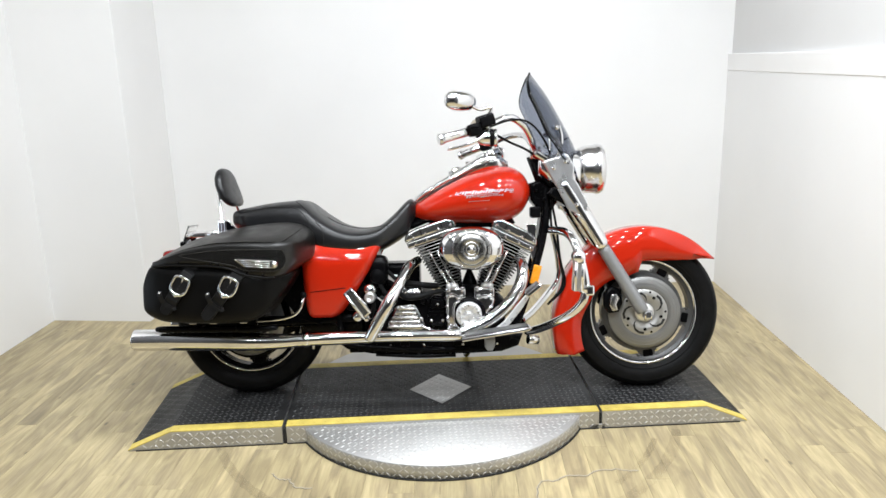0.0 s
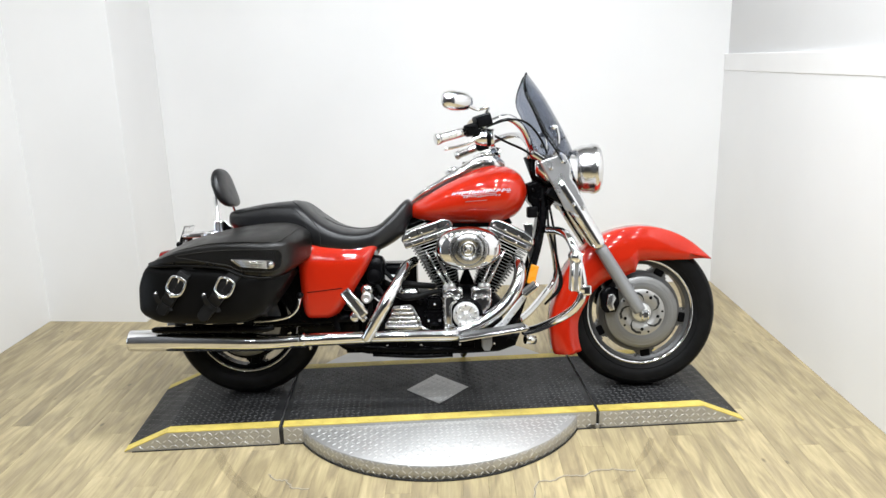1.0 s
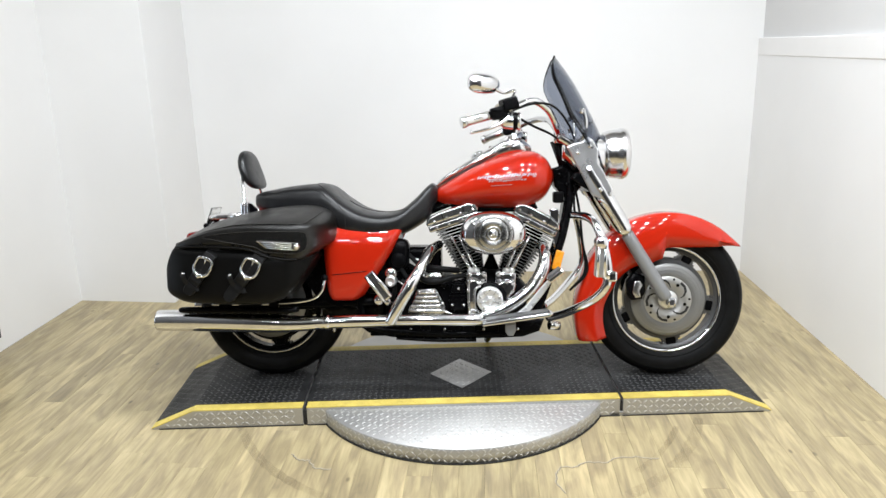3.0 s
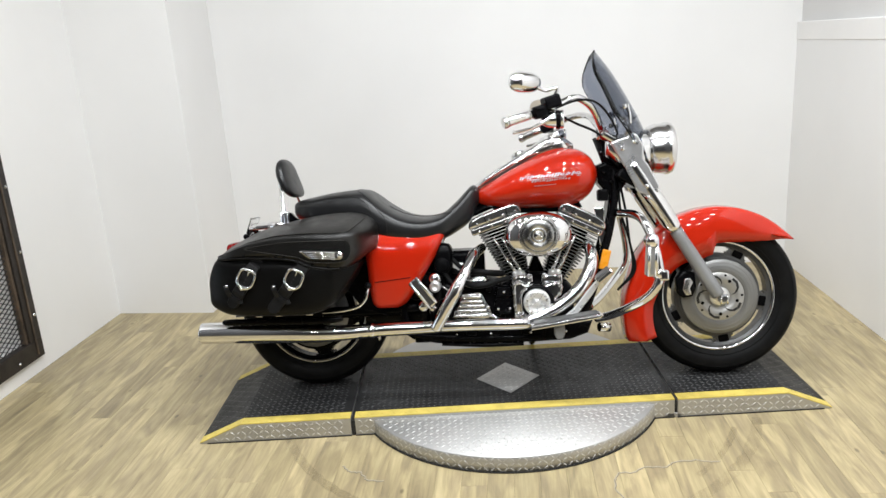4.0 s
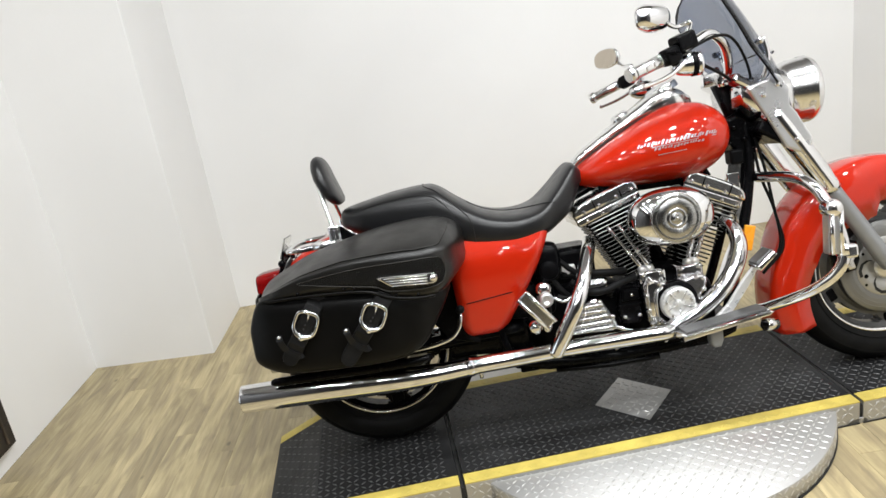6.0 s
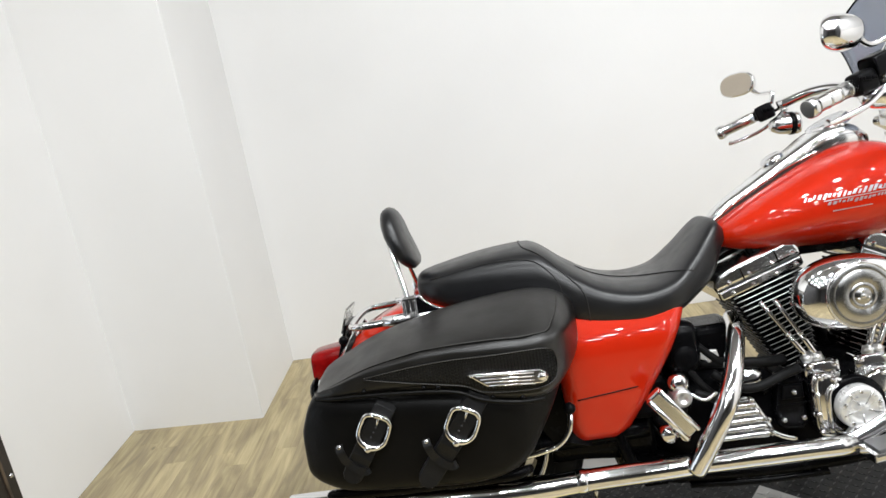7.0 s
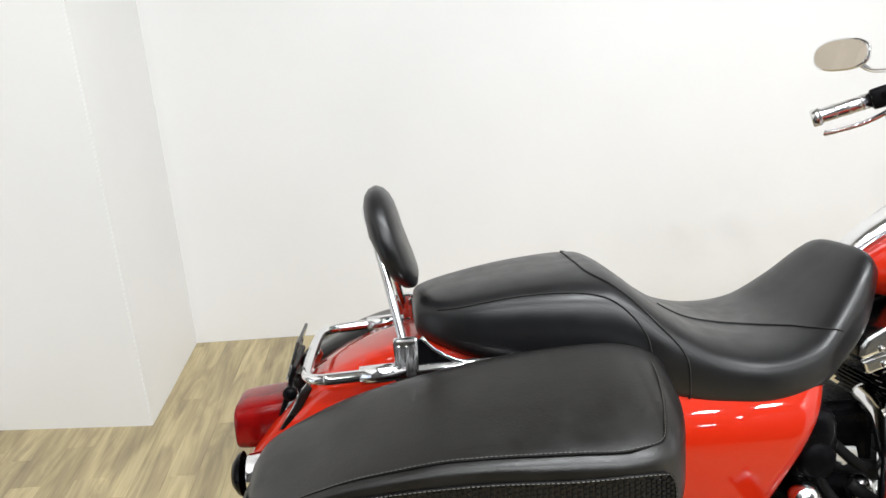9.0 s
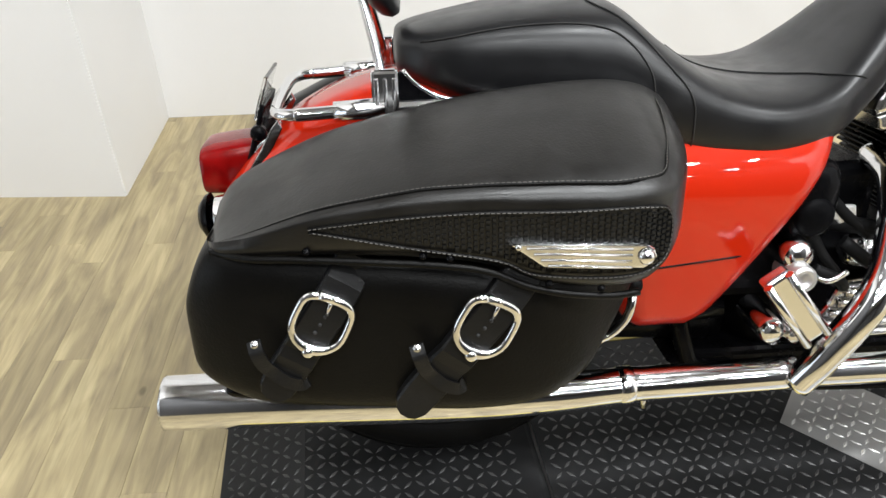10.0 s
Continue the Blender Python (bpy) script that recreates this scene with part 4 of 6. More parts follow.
# saddlebags
def saddlebag(s):
    """s = -1: the right one."""
    def my(a):
        return [(x, s * -y, *r) for x, y, *r in a]
    body_keys = [(-1.162, -0.258, 0.05, 0.475, 0.425), (-1.152, -0.266, 0.075, 0.52, 0.398), (-1.115, -0.274, 0.092, 0.584, 0.375), (-1.05, -0.283, 0.102, 0.589, 0.359), (-0.90, -0.295, 0.111, 0.58, 0.355),
                 (-0.80, -0.303, 0.118, 0.572, 0.356), (-0.72, -0.304, 0.118, 0.562, 0.366), (-0.665, -0.296, 0.109, 0.55, 0.392), (-0.63, -0.284, 0.096, 0.55, 0.435), (-0.595, -0.266, 0.08, 0.55, 0.485), (-0.57, -0.25, 0.065, 0.545, 0.53)]
    bag = part("saddlebag", hull(my(body_keys), p=5.5, n=48, steps=5), M_BAG, bike, "black leather saddlebag with buckled straps")
    lid_keys = [(-1.118, -0.27, 0.055, 0.598, 0.574), (-1.10, -0.272, 0.09, 0.618, 0.573), (-1.05, -0.279, 0.108, 0.644, 0.576), (-0.97, -0.287, 0.117, 0.678, 0.58), (-0.86, -0.296, 0.124, 0.706, 0.575), (-0.79, -0.301, 0.127, 0.720, 0.565), (-0.745, -0.304, 0.129, 0.727, 0.546),
                (-0.70, -0.306, 0.130, 0.732, 0.536), (-0.65, -0.306, 0.130, 0.735, 0.530), (-0.61, -0.304, 0.128, 0.735, 0.531), (-0.585, -0.298, 0.122, 0.732, 0.540), (-0.568, -0.291, 0.114, 0.728, 0.552), (-0.552, -0.279, 0.101, 0.722, 0.565), (-0.538, -0.262, 0.083, 0.714, 0.575), (-0.525, -0.241, 0.060, 0.704, 0.583), (-0.514, -0.216, 0.034, 0.69, 0.592), (-0.508, -0.203, 0.019, 0.675, 0.61)]

    def fall(x):
        # the top slopes down to its outer edge, most at the front
        return float(np.interp(x, [-1.1, -0.86, -0.75, -0.65, -0.58, -0.54, -0.51], [0.03, 0.044, 0.060, 0.072, 0.070, 0.05, 0.02]))
    rings = []
    for x, yc, w, zt, zb in catmull(my(lid_keys), 6):
        r = []
        for px, py, pz in ring(x, yc, w, zt, zb, 6.0, 72):
            f = (py - yc) / w * s            # 1 at the outer side
            up = max(0.0, (pz - (zt + zb) / 2) / ((zt - zb) / 2))
            pz -= fall(x) * (max(0.0, f + 0.7) / 1.7) ** 1.25 * up
            r.append((px, py, pz))
        rings.append(r)
    lid = part("lid", smooth(skin(rings)), M_LID, bag, "hard black leather lid")
    rows = catmull(my(lid_keys), 6)

    bead = catmull([(r[0], r[1] + s * r[2] * 0.90, r[3] - fall(r[0]) * 0.94 - 0.0015) for k, r in enumerate(rows) if 2 < k and r[0] < -0.612 and k % 3 == 0]
                   + [(-0.590, s * 0.405, 0.6675), (-0.575, s * 0.372, 0.679), (-0.562, s * 0.33, 0.6905), (-0.552, s * 0.28, 0.7035), (-0.547, s * 0.24, 0.7105)], 8)
    part("piping", tube(bead, 0.0019, 6, 1), M_BAG, lid, "raised leather piping")
    part("piping_stitches", stitches(bead, 0.0, 0.0022), M_THREAD, lid, "rubbed grey stitching")["kind"] = "stuff"
    if s > 0:
        return bag
    # woven panel with raised cords, and its stitched border
    bm = bmesh.new()
    x = -0.975
    row = 0
    while x < -0.582:
        yo = float(np.interp(x, [r[0] for r in rows], [r[1] - r[2] for r in rows])) - 0.0004
        zl = float(np.interp(x, [-0.976, -0.88, -0.777, -0.733, -0.637, -0.60, -0.58], [0.619, 0.605, 0.588, 0.570, 0.563, 0.566, 0.58]))
        zh = float(np.interp(x, [-0.976, -0.886, -0.80, -0.60, -0.58], [0.625, 0.632, 0.638, 0.636, 0.625]))
        z = zl + 0.0034 * (row % 2)
        while z < zh - 0.003:
            top = min(z + 0.0056, zh)
            lo_ = [bm.verts.new((x + a, yo + 0.002, b)) for a, b in ((0, z), (0.0062, z), (0.0062, top), (0, top))]
            hi_ = [bm.verts.new((x + a, yo - 0.0016, b)) for a, b in ((0.0012, z + 0.0009), (0.005, z + 0.0009), (0.005, top - 0.0009), (0.0012, top - 0.0009))]
            bm.faces.new(hi_)
            for k in range(4):
                bm.faces.new((lo_[k], lo_[(k + 1) % 4], hi_[(k + 1) % 4], hi_[k]))
            z += 0.0068
        x += 0.0068
        row += 1
    part("woven_panel", bm, M_WEAVE, lid, "woven black leather panel")["kind"] = "stuff"
    edge = [(-0.985, 0.622), (-0.886, 0.635), (-0.80, 0.641), (-0.70, 0.641), (-0.61, 0.640), (-0.585, 0.630), (-0.578, 0.60), (-0.59, 0.569), (-0.637, 0.559), (-0.733, 0.566), (-0.777, 0.584), (-0.88, 0.601), (-0.985, 0.619)]
    rim = catmull([(x, float(np.interp(x, [r[0] for r in rows], [r[1] - r[2] for r in rows])) - 0.002, z) for x, z in edge], 5)
    part("panel_border", tube(rim, 0.0020, 6, 1), M_BAG, lid)
    part("border_stitches", stitches(rim, -0.002, 0.0), M_THREAD, lid, "rubbed grey stitching")["kind"] = "stuff"
    low = [(-1.108, 0.580), (-1.06, 0.582), (-1.0, 0.584), (-0.86, 0.580), (-0.79, 0.571), (-0.745, 0.552), (-0.70, 0.541), (-0.65, 0.535), (-0.615, 0.536)]
    part("lid_lip", tube([(x, float(np.interp(x, [r[0] for r in rows], [r[1] - r[2] for r in rows])) - 0.001, z) for x, z in low], 0.0045, 8, 4), M_BAG, lid)
    yb = -0.437
    badge = part("badge", smooth(slab([(-0.766, 0.607), (-0.757, 0.609), (-0.615, 0.600), (-0.604, 0.593), (-0.601, 0.584), (-0.605, 0.575), (-0.616, 0.570), (-0.728, 0.578)], yb - 0.006, yb + 0.014, 0.003, 2), False), M_CHROME, lid, "ribbed chrome badge")
    for k in range(4):
        z = 0.6025 - k * 0.0075
        part("badge_rib", tube([(-0.748 + k * 0.008, yb - 0.0062, z), (-0.63, yb - 0.0062, z - 0.0078)], 0.0018, 8), M_CHROME, badge)
    part("badge_rivet", lathe([(0, -0.014), (0.006, -0.0132), (0.0095, -0.009), (0.0095, -0.004)], 20, "y", (-0.614, yb, 0.585)), M_CHROME, badge)
    part("badge_rivet", lathe([(0, -0.010), (0.003, -0.0092), (0.0042, -0.005)], 14, "y", (-0.757, yb, 0.6045)), M_CHROME, badge)
    for x, y in ((-0.654, -0.266), (-0.676, -0.262), (-0.92, -0.255), (-0.945, -0.25)):
        z = float(np.interp(x, [r[0] for r in rows], [r[3] for r in rows])) - 0.008 - fall(x) * 0.25
        part("rivet", lathe([(0, 0.0035), (0.003, 0.0028), (0.0045, 0.0)], 12, "z", (x, y, z)), M_BRUSH, lid)
    for x, z in ((-0.86, 0.590), (-0.83, 0.587), (-0.72, 0.554), (-0.66, 0.545), (-0.99, 0.594)):
        yo = float(np.interp(x, [r[0] for r in rows], [r[1] - r[2] for r in rows]))
        part("stud", lathe([(0, -0.006), (0.003, -0.005), (0.005, 0.0)], 12, "y", (x, yo, z)), M_BLACK, lid)
    # straps with buckles
    for bx, bz, by, reach, lean in ((-0.792, 0.504, -0.421, -0.158, 39), (-0.981, 0.509, -0.399, -0.128, 34)):
        cs, sn = math.cos(radians(lean)), math.sin(radians(lean))

        def slant(pts, bx=bx, bz=bz, cs=cs, sn=sn):
            return [(bx + a * cs + b * sn, bz - a * sn + b * cs) for a, b in pts]
        ribbon = []
        for q, b in enumerate([reach, reach + 0.004, reach + 0.014, reach + 0.035] + [reach + 0.035 + (0.085 - reach - 0.035) * g / 12 for g in range(1, 13)]):
            half = (0.006, 0.015, 0.0215, 0.0235)[min(q, 3)]
            out = 0.013 * max(0.0, 1 - (b / 0.075) ** 2) + (0.006 if b < -0.05 else 0.0) - (0.012 if b > 0.07 else 0.0)
            ribbon.append([(*slant([(a, b)])[0], by - out + d) for a, d in ((-half, 0.0), (-half * 0.9, -0.003), (half * 0.9, -0.003), (half, 0.0), (half, 0.012), (-half, 0.012))])
        strap = part("strap", smooth(skin([[(x, y, z) for x, z, y in r] for r in ribbon]), False), M_STRAP, bag, "black leather strap")

        def upright(pts, bx=bx, bz=bz, c2=math.cos(radians(27)), s2=math.sin(radians(27))):
            return [(bx + a * c2 + b * s2, bz - a * s2 + b * c2) for a, b in pts]
        lp = [(-0.015, 0.0345), (0.015, 0.0345), (0.0265, 0.0275), (0.0305, 0.015), (0.0305, -0.013), (0.022, -0.028), (0.010, -0.0345), (0.0, -0.036), (-0.010, -0.0345), (-0.022, -0.028), (-0.0305, -0.013), (-0.0305, 0.015), (-0.0265, 0.0275), (-0.015, 0.0345)]
        fr = tube([(x, by - 0.0165, z) for x, z in upright(lp)], [0.0062, 0.0062, 0.0052, 0.0048, 0.0048, 0.0055, 0.0072, 0.0078, 0.0072, 0.0055, 0.0048, 0.0048, 0.0052, 0.0062], 10, 3)
        buckle = part("buckle", fr, M_CHROME, strap, "chrome buckle")
        for a, b, r in ((0.0, -0.039, 0.0095), (-0.012, -0.034, 0.006), (0.012, -0.034, 0.006), (-0.009, 0.035, 0.0055), (0.009, 0.035, 0.0055), (0.0, 0.036, 0.006)):
            q = upright([(a, b)])[0]
            part("buckle_boss", lathe([(0, -r * 0.9), (r * 0.6, -r * 0.75), (r, -r * 0.1), (r * 0.8, r * 0.5)], 14, "y", (q[0], by - 0.0175, q[1])), M_CHROME, strap)
        p0, p1 = upright([(0, 0.033), (0.002, 0.014)])
        part("buckle_pin", tube([(p0[0], by - 0.019, p0[1]), (p1[0], by - 0.017, p1[1])], 0.0026, 8), M_CHROME, strap)
        for k in range(3):
            q = slant([(0.0, 0.010 - k * 0.012)])[0]
            part("strap_hole", lathe([(0, -0.0182), (0.0020, -0.0180), (0.0024, -0.015)], 10, "y", (q[0], by, q[1])), M_GAP, strap)
        # leather keeper: a loop that stands off on one side and folds round the strap
        k = [(-0.103, -0.022, 0.010), (-0.098, -0.034, 0.018), (-0.090, -0.052, 0.016), (-0.078, -0.066, 0.012), (-0.058, -0.079, 0.013), (-0.036, -0.086, 0.011), (-0.024, -0.084, 0.004)]
        rows = catmull([(bx - 0.024 + (x + 0.024) * 0.72, by - o, bz + z) for x, z, o in k], 5)
        band = []
        for i, q in enumerate(rows):
            d = rows[min(i + 1, len(rows) - 1)] - rows[max(i - 1, 0)]
            nx, nz = -d[2] / math.hypot(d[0], d[2]), d[0] / math.hypot(d[0], d[2])
            band.append([(q[0] + nx * a, q[1] + o, q[2] + nz * a) for a, o in ((-0.0085, 0.002), (-0.0085, -0.001), (0.0085, -0.001), (0.0085, 0.002))])
        keeper = part("keeper", smooth(skin(band), False), M_STRAP, strap, "folded leather keeper loop")
        part("keeper_rivet", lathe([(0, -0.005), (0.004, -0.004), (0.006, 0.0)], 12, "y", (bx - 0.0795, by - 0.012, bz - 0.026)), M_BRUSH, keeper)
    # support bar under the bag
    part("bag_guard", tube([(-0.553, -0.235, 0.438), (-0.556, -0.25, 0.418), (-0.566, -0.252, 0.388), (-0.60, -0.252, 0.360), (-0.68, -0.252, 0.345), (-0.78, -0.25, 0.340)], 0.007, 10, 5), M_CHROME, bag, "chrome bag guard")
    part("guard_knob", lathe([(0, -0.014), (0.010, -0.012), (0.014, 0.0), (0.012, 0.012)], 14, "y", (-0.553, -0.24, 0.442)), M_PLASTIC, bag, "black rubber knob")
    part("mount", tube([(-1.14, -0.252, 0.318), (-1.12, -0.258, 0.318), (-0.95, -0.27, 0.318), (-0.72, -0.27, 0.315), (-0.66, -0.25, 0.318)], [0.006, 0.013, 0.014, 0.014, 0.01], 14, 4), M_BLACK, bag, "black support bar")
    part("mount_strut", box(-0.98, -0.74, -0.27, -0.22, 0.325, 0.365, 0.004), M_BLACK, bag)
    for x in (-0.98, -0.90, -0.78):
        part("mount_clip", box(x - 0.014, x + 0.014, -0.30, -0.27, 0.342, 0.356, 0.003), M_BRUSH, bag)
    return bag


saddlebag(-1)
saddlebag(1)

# side cover
def side_cover(s):
    """A panel with a rounded shoulder under the seat, tucked in below and rolled back at its edges."""
    def bulge(z):
        return float(np.interp(z, [0.35, 0.40, 0.46, 0.52, 0.57, 0.595, 0.62, 0.645, 0.67], [0.200, 0.206, 0.212, 0.217, 0.219, 0.214, 0.197, 0.176, 0.15]))
    rings = []
    nz, nx = 40, 28
    for i in range(nz + 1):
        z = 0.340 + (0.668 - 0.340) * i / nz
        x0 = float(np.interp(z, [0.340, 0.347, 0.36, 0.39, 0.67], [-0.515, -0.535, -0.546, -0.552, -0.57]))
        x1 = float(np.interp(z, [0.340, 0.35, 0.365, 0.425, 0.475, 0.535, 0.60, 0.645, 0.668], [-0.460, -0.430, -0.408, -0.366, -0.333, -0.295, -0.262, -0.238, -0.226]))
        row = []
        for j in range(nx + 1):
            f = j / nx
            f = f * f * (3 - 2 * f)
            x = x0 + (x1 - x0) * f
            e = min(1.0, (x - x0) / 0.03, (x1 - x) / 0.035, (z - 0.340) / 0.018)
            roll = 0.036 * (1 - (1 - (1 - max(0.0, e)) ** 2) ** 0.5)
            row.append((x, s * (sum(bulge(z + d) for d in (-0.012, 0, 0.012)) / 3 - roll - 0.05 * max(0, x + 0.40)), z))
        rings.append(row)
    c = solid(part("side_cover", smooth(skin(rings, False, False)), M_RED, bike, "glossy red side cover"), 0.004 * s)
    # thin black tube laid on the panel to draw its crease's shade
    g = [(-0.53, 0.450), (-0.48, 0.455), (-0.44, 0.459), (-0.412, 0.462), (-0.392, 0.464), (-0.368, 0.466)]
    part("crease_shade_line", tube([(x, s * (bulge(z) - 0.05 * max(0, x + 0.40) + 0.0038 - 0.006 * (x > -0.37)), z) for x, z in g], 0.0017, 6, 4), M_BLACK, c)


side_cover(-1)
side_cover(1)


# exhaust
def exhaust(s):
    line = [(-1.246, 0.209, 0.268, 0.0405), (-1.24, 0.209, 0.268, 0.0425), (-1.10, 0.214, 0.267, 0.0435), (-0.90, 0.222, 0.262, 0.042), (-0.76, 0.228, 0.257, 0.0375), (-0.66, 0.231, 0.256, 0.0315), (-0.585, 0.232, 0.259, 0.0285), (-0.545, 0.232, 0.261, 0.028), (-0.53, 0.232, 0.2613, 0.0275)]
    m = part("muffler", tube([(x, s * y, z) for x, y, z, r in line], [r for *_, r in line], 40, 6, cap=False), M_CHROME, bike, "long chrome muffler")
    part("outlet", lathe([(0.0405, 0.0), (0.036, 0.006), (0.034, 0.03), (0.03, 0.2)], 32, "x", (-1.246, s * 0.209, 0.268)), M_BLACK, m)
    part("clamp", lathe([(0.0278, -0.012), (0.0300, -0.010), (0.0300, 0.010), (0.0278, 0.012)], 32, "x", (-0.55, s * 0.232, 0.2607)), M_CHROME, m)
    part("clamp_bolt", tube([(-0.52, s * 0.238, 0.25), (-0.52, s * 0.238, 0.222)], 0.006, 10), M_BRUSH, m)
    part("head_pipe", tube([(-0.556, s * 0.232, 0.261), (-0.42, s * 0.236, 0.265), (-0.285, s * 0.240, 0.270)], 0.0268, 24, 6), M_CHROME, bike, "chrome exhaust heat shield")
    part("head_pipe", tube([(-0.30, s * 0.240, 0.2695), (-0.15, s * 0.244, 0.271), (0.075, s * 0.244, 0.270)], 0.0243, 24, 6), M_CHROME, bike, "chrome exhaust heat shield")


exhaust(-1)
exhaust(1)
part("rear_head_pipe", tube([(-0.292, -0.262, 0.262), (-0.262, -0.272, 0.318), (-0.212, -0.275, 0.405), (-0.178, -0.245, 0.462), (-0.136, -0.165, 0.535), (-0.118, -0.11, 0.550), (-0.105, -0.05, 0.555)], [0.023, 0.0245, 0.0245, 0.0235, 0.022, 0.021, 0.02], 20, 7), M_CHROME, bike, "chrome rear exhaust pipe")
part("front_head_pipe", tube([(0.30, -0.07, 0.56), (0.325, -0.13, 0.545), (0.327, -0.18, 0.49), (0.295, -0.20, 0.42), (0.24, -0.21, 0.36), (0.16, -0.22, 0.31), (0.06, -0.235, 0.272)], [0.02, 0.022, 0.0255, 0.027, 0.027, 0.026, 0.024], 20, 8), M_CHROME, bike, "chrome front exhaust pipe")


# engine
def engine():
    case = hull([(-0.02, 0, 0.10, 0.40, 0.20), (0.01, 0, 0.13, 0.43, 0.18), (0.06, 0, 0.14, 0.45, 0.17), (0.14, 0, 0.14, 0.45, 0.17), (0.22, 0, 0.12, 0.42, 0.18), (0.26, 0, 0.10, 0.38, 0.21)], p=4, n=32)
    e = part("engine", case, M_BLACKM, bike, "air-cooled V-twin with black finned cylinders and chrome covers")
    for tip, base, side in (((-0.053, 0.725), (0.048, 0.405), -1), ((0.327, 0.706), (0.177, 0.405), 1)):
        a = Vector((base[0], 0, base[1]))
        d = (Vector((tip[0], 0, tip[1])) - a)
        L, d = d.length, d.normalized()
        ang = math.degrees(math.atan2(d.x, d.z))
        M = Matrix.Translation(a) @ pose(0, 0, 0, 0, ang, 0)
        part("cylinder", lathe([(0.0, 0.0), (0.044, 0.0), (0.050, L * 0.40), (0.058, L * 0.72), (0.0, L * 0.72)], 32, "z"), M_BLACK, e, "black finned cylinder", M)
        for k in range(17):
            h = 0.028 + k * 0.0133
            w = 0.048 + 0.043 * k / 16
            dy = 0.094 + 0.012 * k / 16
            f = box(-w, w, -dy, dy, h, h + 0.0052, 0.0016, 1)
            bmesh.ops.bevel(f, geom=[ed for ed in f.edges if abs(ed.verts[0].co.z - ed.verts[1].co.z) > 0.002], offset=0.018, segments=3, affect="EDGES")
            fin = part("fin", f, [M_BLACK], e, "", M)
            # the machined edge of each fin, in a brighter metal on the top four
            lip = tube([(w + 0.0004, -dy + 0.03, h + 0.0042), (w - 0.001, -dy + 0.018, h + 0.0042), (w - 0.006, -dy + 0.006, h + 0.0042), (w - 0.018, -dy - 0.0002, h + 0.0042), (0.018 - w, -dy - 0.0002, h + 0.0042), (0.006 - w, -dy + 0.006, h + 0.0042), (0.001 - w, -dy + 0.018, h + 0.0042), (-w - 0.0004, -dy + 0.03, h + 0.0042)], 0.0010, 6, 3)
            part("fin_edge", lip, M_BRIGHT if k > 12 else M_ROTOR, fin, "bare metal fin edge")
        # rocker box in two tiers, joined by a gasket, with flush bolts
        lo, mid, top, far = 0.249, 0.276, 0.319, 0.116 if side < 0 else 0.098
        part("rocker_box", smooth(slab([(x * -side, z) for x, z in ((-far + 0.006, lo), (-far, lo + 0.006), (-far, mid - 0.001), (0.101, mid - 0.001), (0.101, lo + 0.006), (0.095, lo))], -0.105, 0.105, 0.006, 3), False), M_SATIN, e, "chrome rocker box", M)
        part("cover_gasket", box(-0.094, 0.094, -0.105, 0.105, mid - 0.0005, mid + 0.002, 0.0005, 1), M_CAST, e, "", M)
        # the cover slopes down to the outer end
        tops = [(-far - 0.002, mid + 0.002), (-far - 0.004, mid + 0.012), (-far + 0.004, top - 0.016), (-far + 0.018, top - 0.006), (-far + 0.05, top), (0.0, top + 0.002), (0.075, top + 0.002), (0.098, top - 0.008), (0.104, mid + 0.02), (0.103, mid + 0.002)]
        rk = smooth(slab([(x * -side, z) for x, z in tops], -0.109, 0.109, 0.009, 3), False)
        cover = part("rocker_cover", rk, M_SATIN, e, "chrome rocker cover", M)
        for x in (-0.045, 0.045):
            part("cover_split", tube([(x, -0.1095, mid + 0.003), (x, -0.1108, mid + 0.02), (x, -0.1085, top - 0.004)], 0.0017, 6, 3), M_BLACK, cover)
        for x in (-0.082, -0.03, 0.03, 0.082):
            part("bolt", lathe([(0, -0.010), (0.0045, -0.009), (0.0062, -0.003), (0.0062, 0.004)], 12, "y", (x, -0.103, lo + 0.010)), M_CHROME, e, "", M)
            part("bolt", lathe([(0, -0.008), (0.0045, -0.007), (0.006, -0.002), (0.006, 0.004)], 12, "y", (x, -0.108, mid + 0.012)), M_CHROME, cover)
        # pushrod tubes: slim sleeve, thicker lower cup, collar nut
        foot = Vector((a.x + side * 0.004, -0.150, 0.452))
        head = Vector((a.x + side * 0.085, -0.120, 0.600)) if side < 0 else Vector((a.x + 0.078, -0.120, 0.596))
        for dx in (-0.011, 0.012):
            b0, b1 = foot + Vector((dx, 0, 0)), head + Vector((dx * 1.5, 0, 0))
            rod = part("pushrod_tube", tube([b0, b0.lerp(b1, 0.42), b0.lerp(b1, 0.44), b1], [0.0078, 0.0078, 0.0058, 0.0058], 14, 3), M_CHROME, e, "chrome pushrod tube")
            part("collar", tube([b0.lerp(b1, 0.40), b0.lerp(b1, 0.45)], 0.0092, 12), M_CHROME, rod)
            part("cup", tube([b0 - Vector((0, 0, 0.004)), b0.lerp(b1, 0.07)], 0.0135, 12), M_BRIGHT, rod)
        bx = a.x - side * 0.006
        lifter = part("lifter_block", hull([(bx - 0.040, -0.145, 0.018, 0.442, 0.412), (bx - 0.034, -0.145, 0.026, 0.450, 0.404), (bx + 0.034, -0.145, 0.026, 0.450, 0.404), (bx + 0.040, -0.145, 0.018, 0.442, 0.412)], p=5), M_CHROME, e, "chrome lifter block")
        for dx, dz in ((-0.028, 0.014), (0.028, 0.014), (-0.024, -0.010), (0.024, -0.010)):
            part("bolt", lathe([(0, -0.009), (0.006, -0.008), (0.0085, 0), (0.0085, 0.008)], 14, "y", (bx + dx, -0.171, 0.427 + dz)), M_CHROME, lifter)
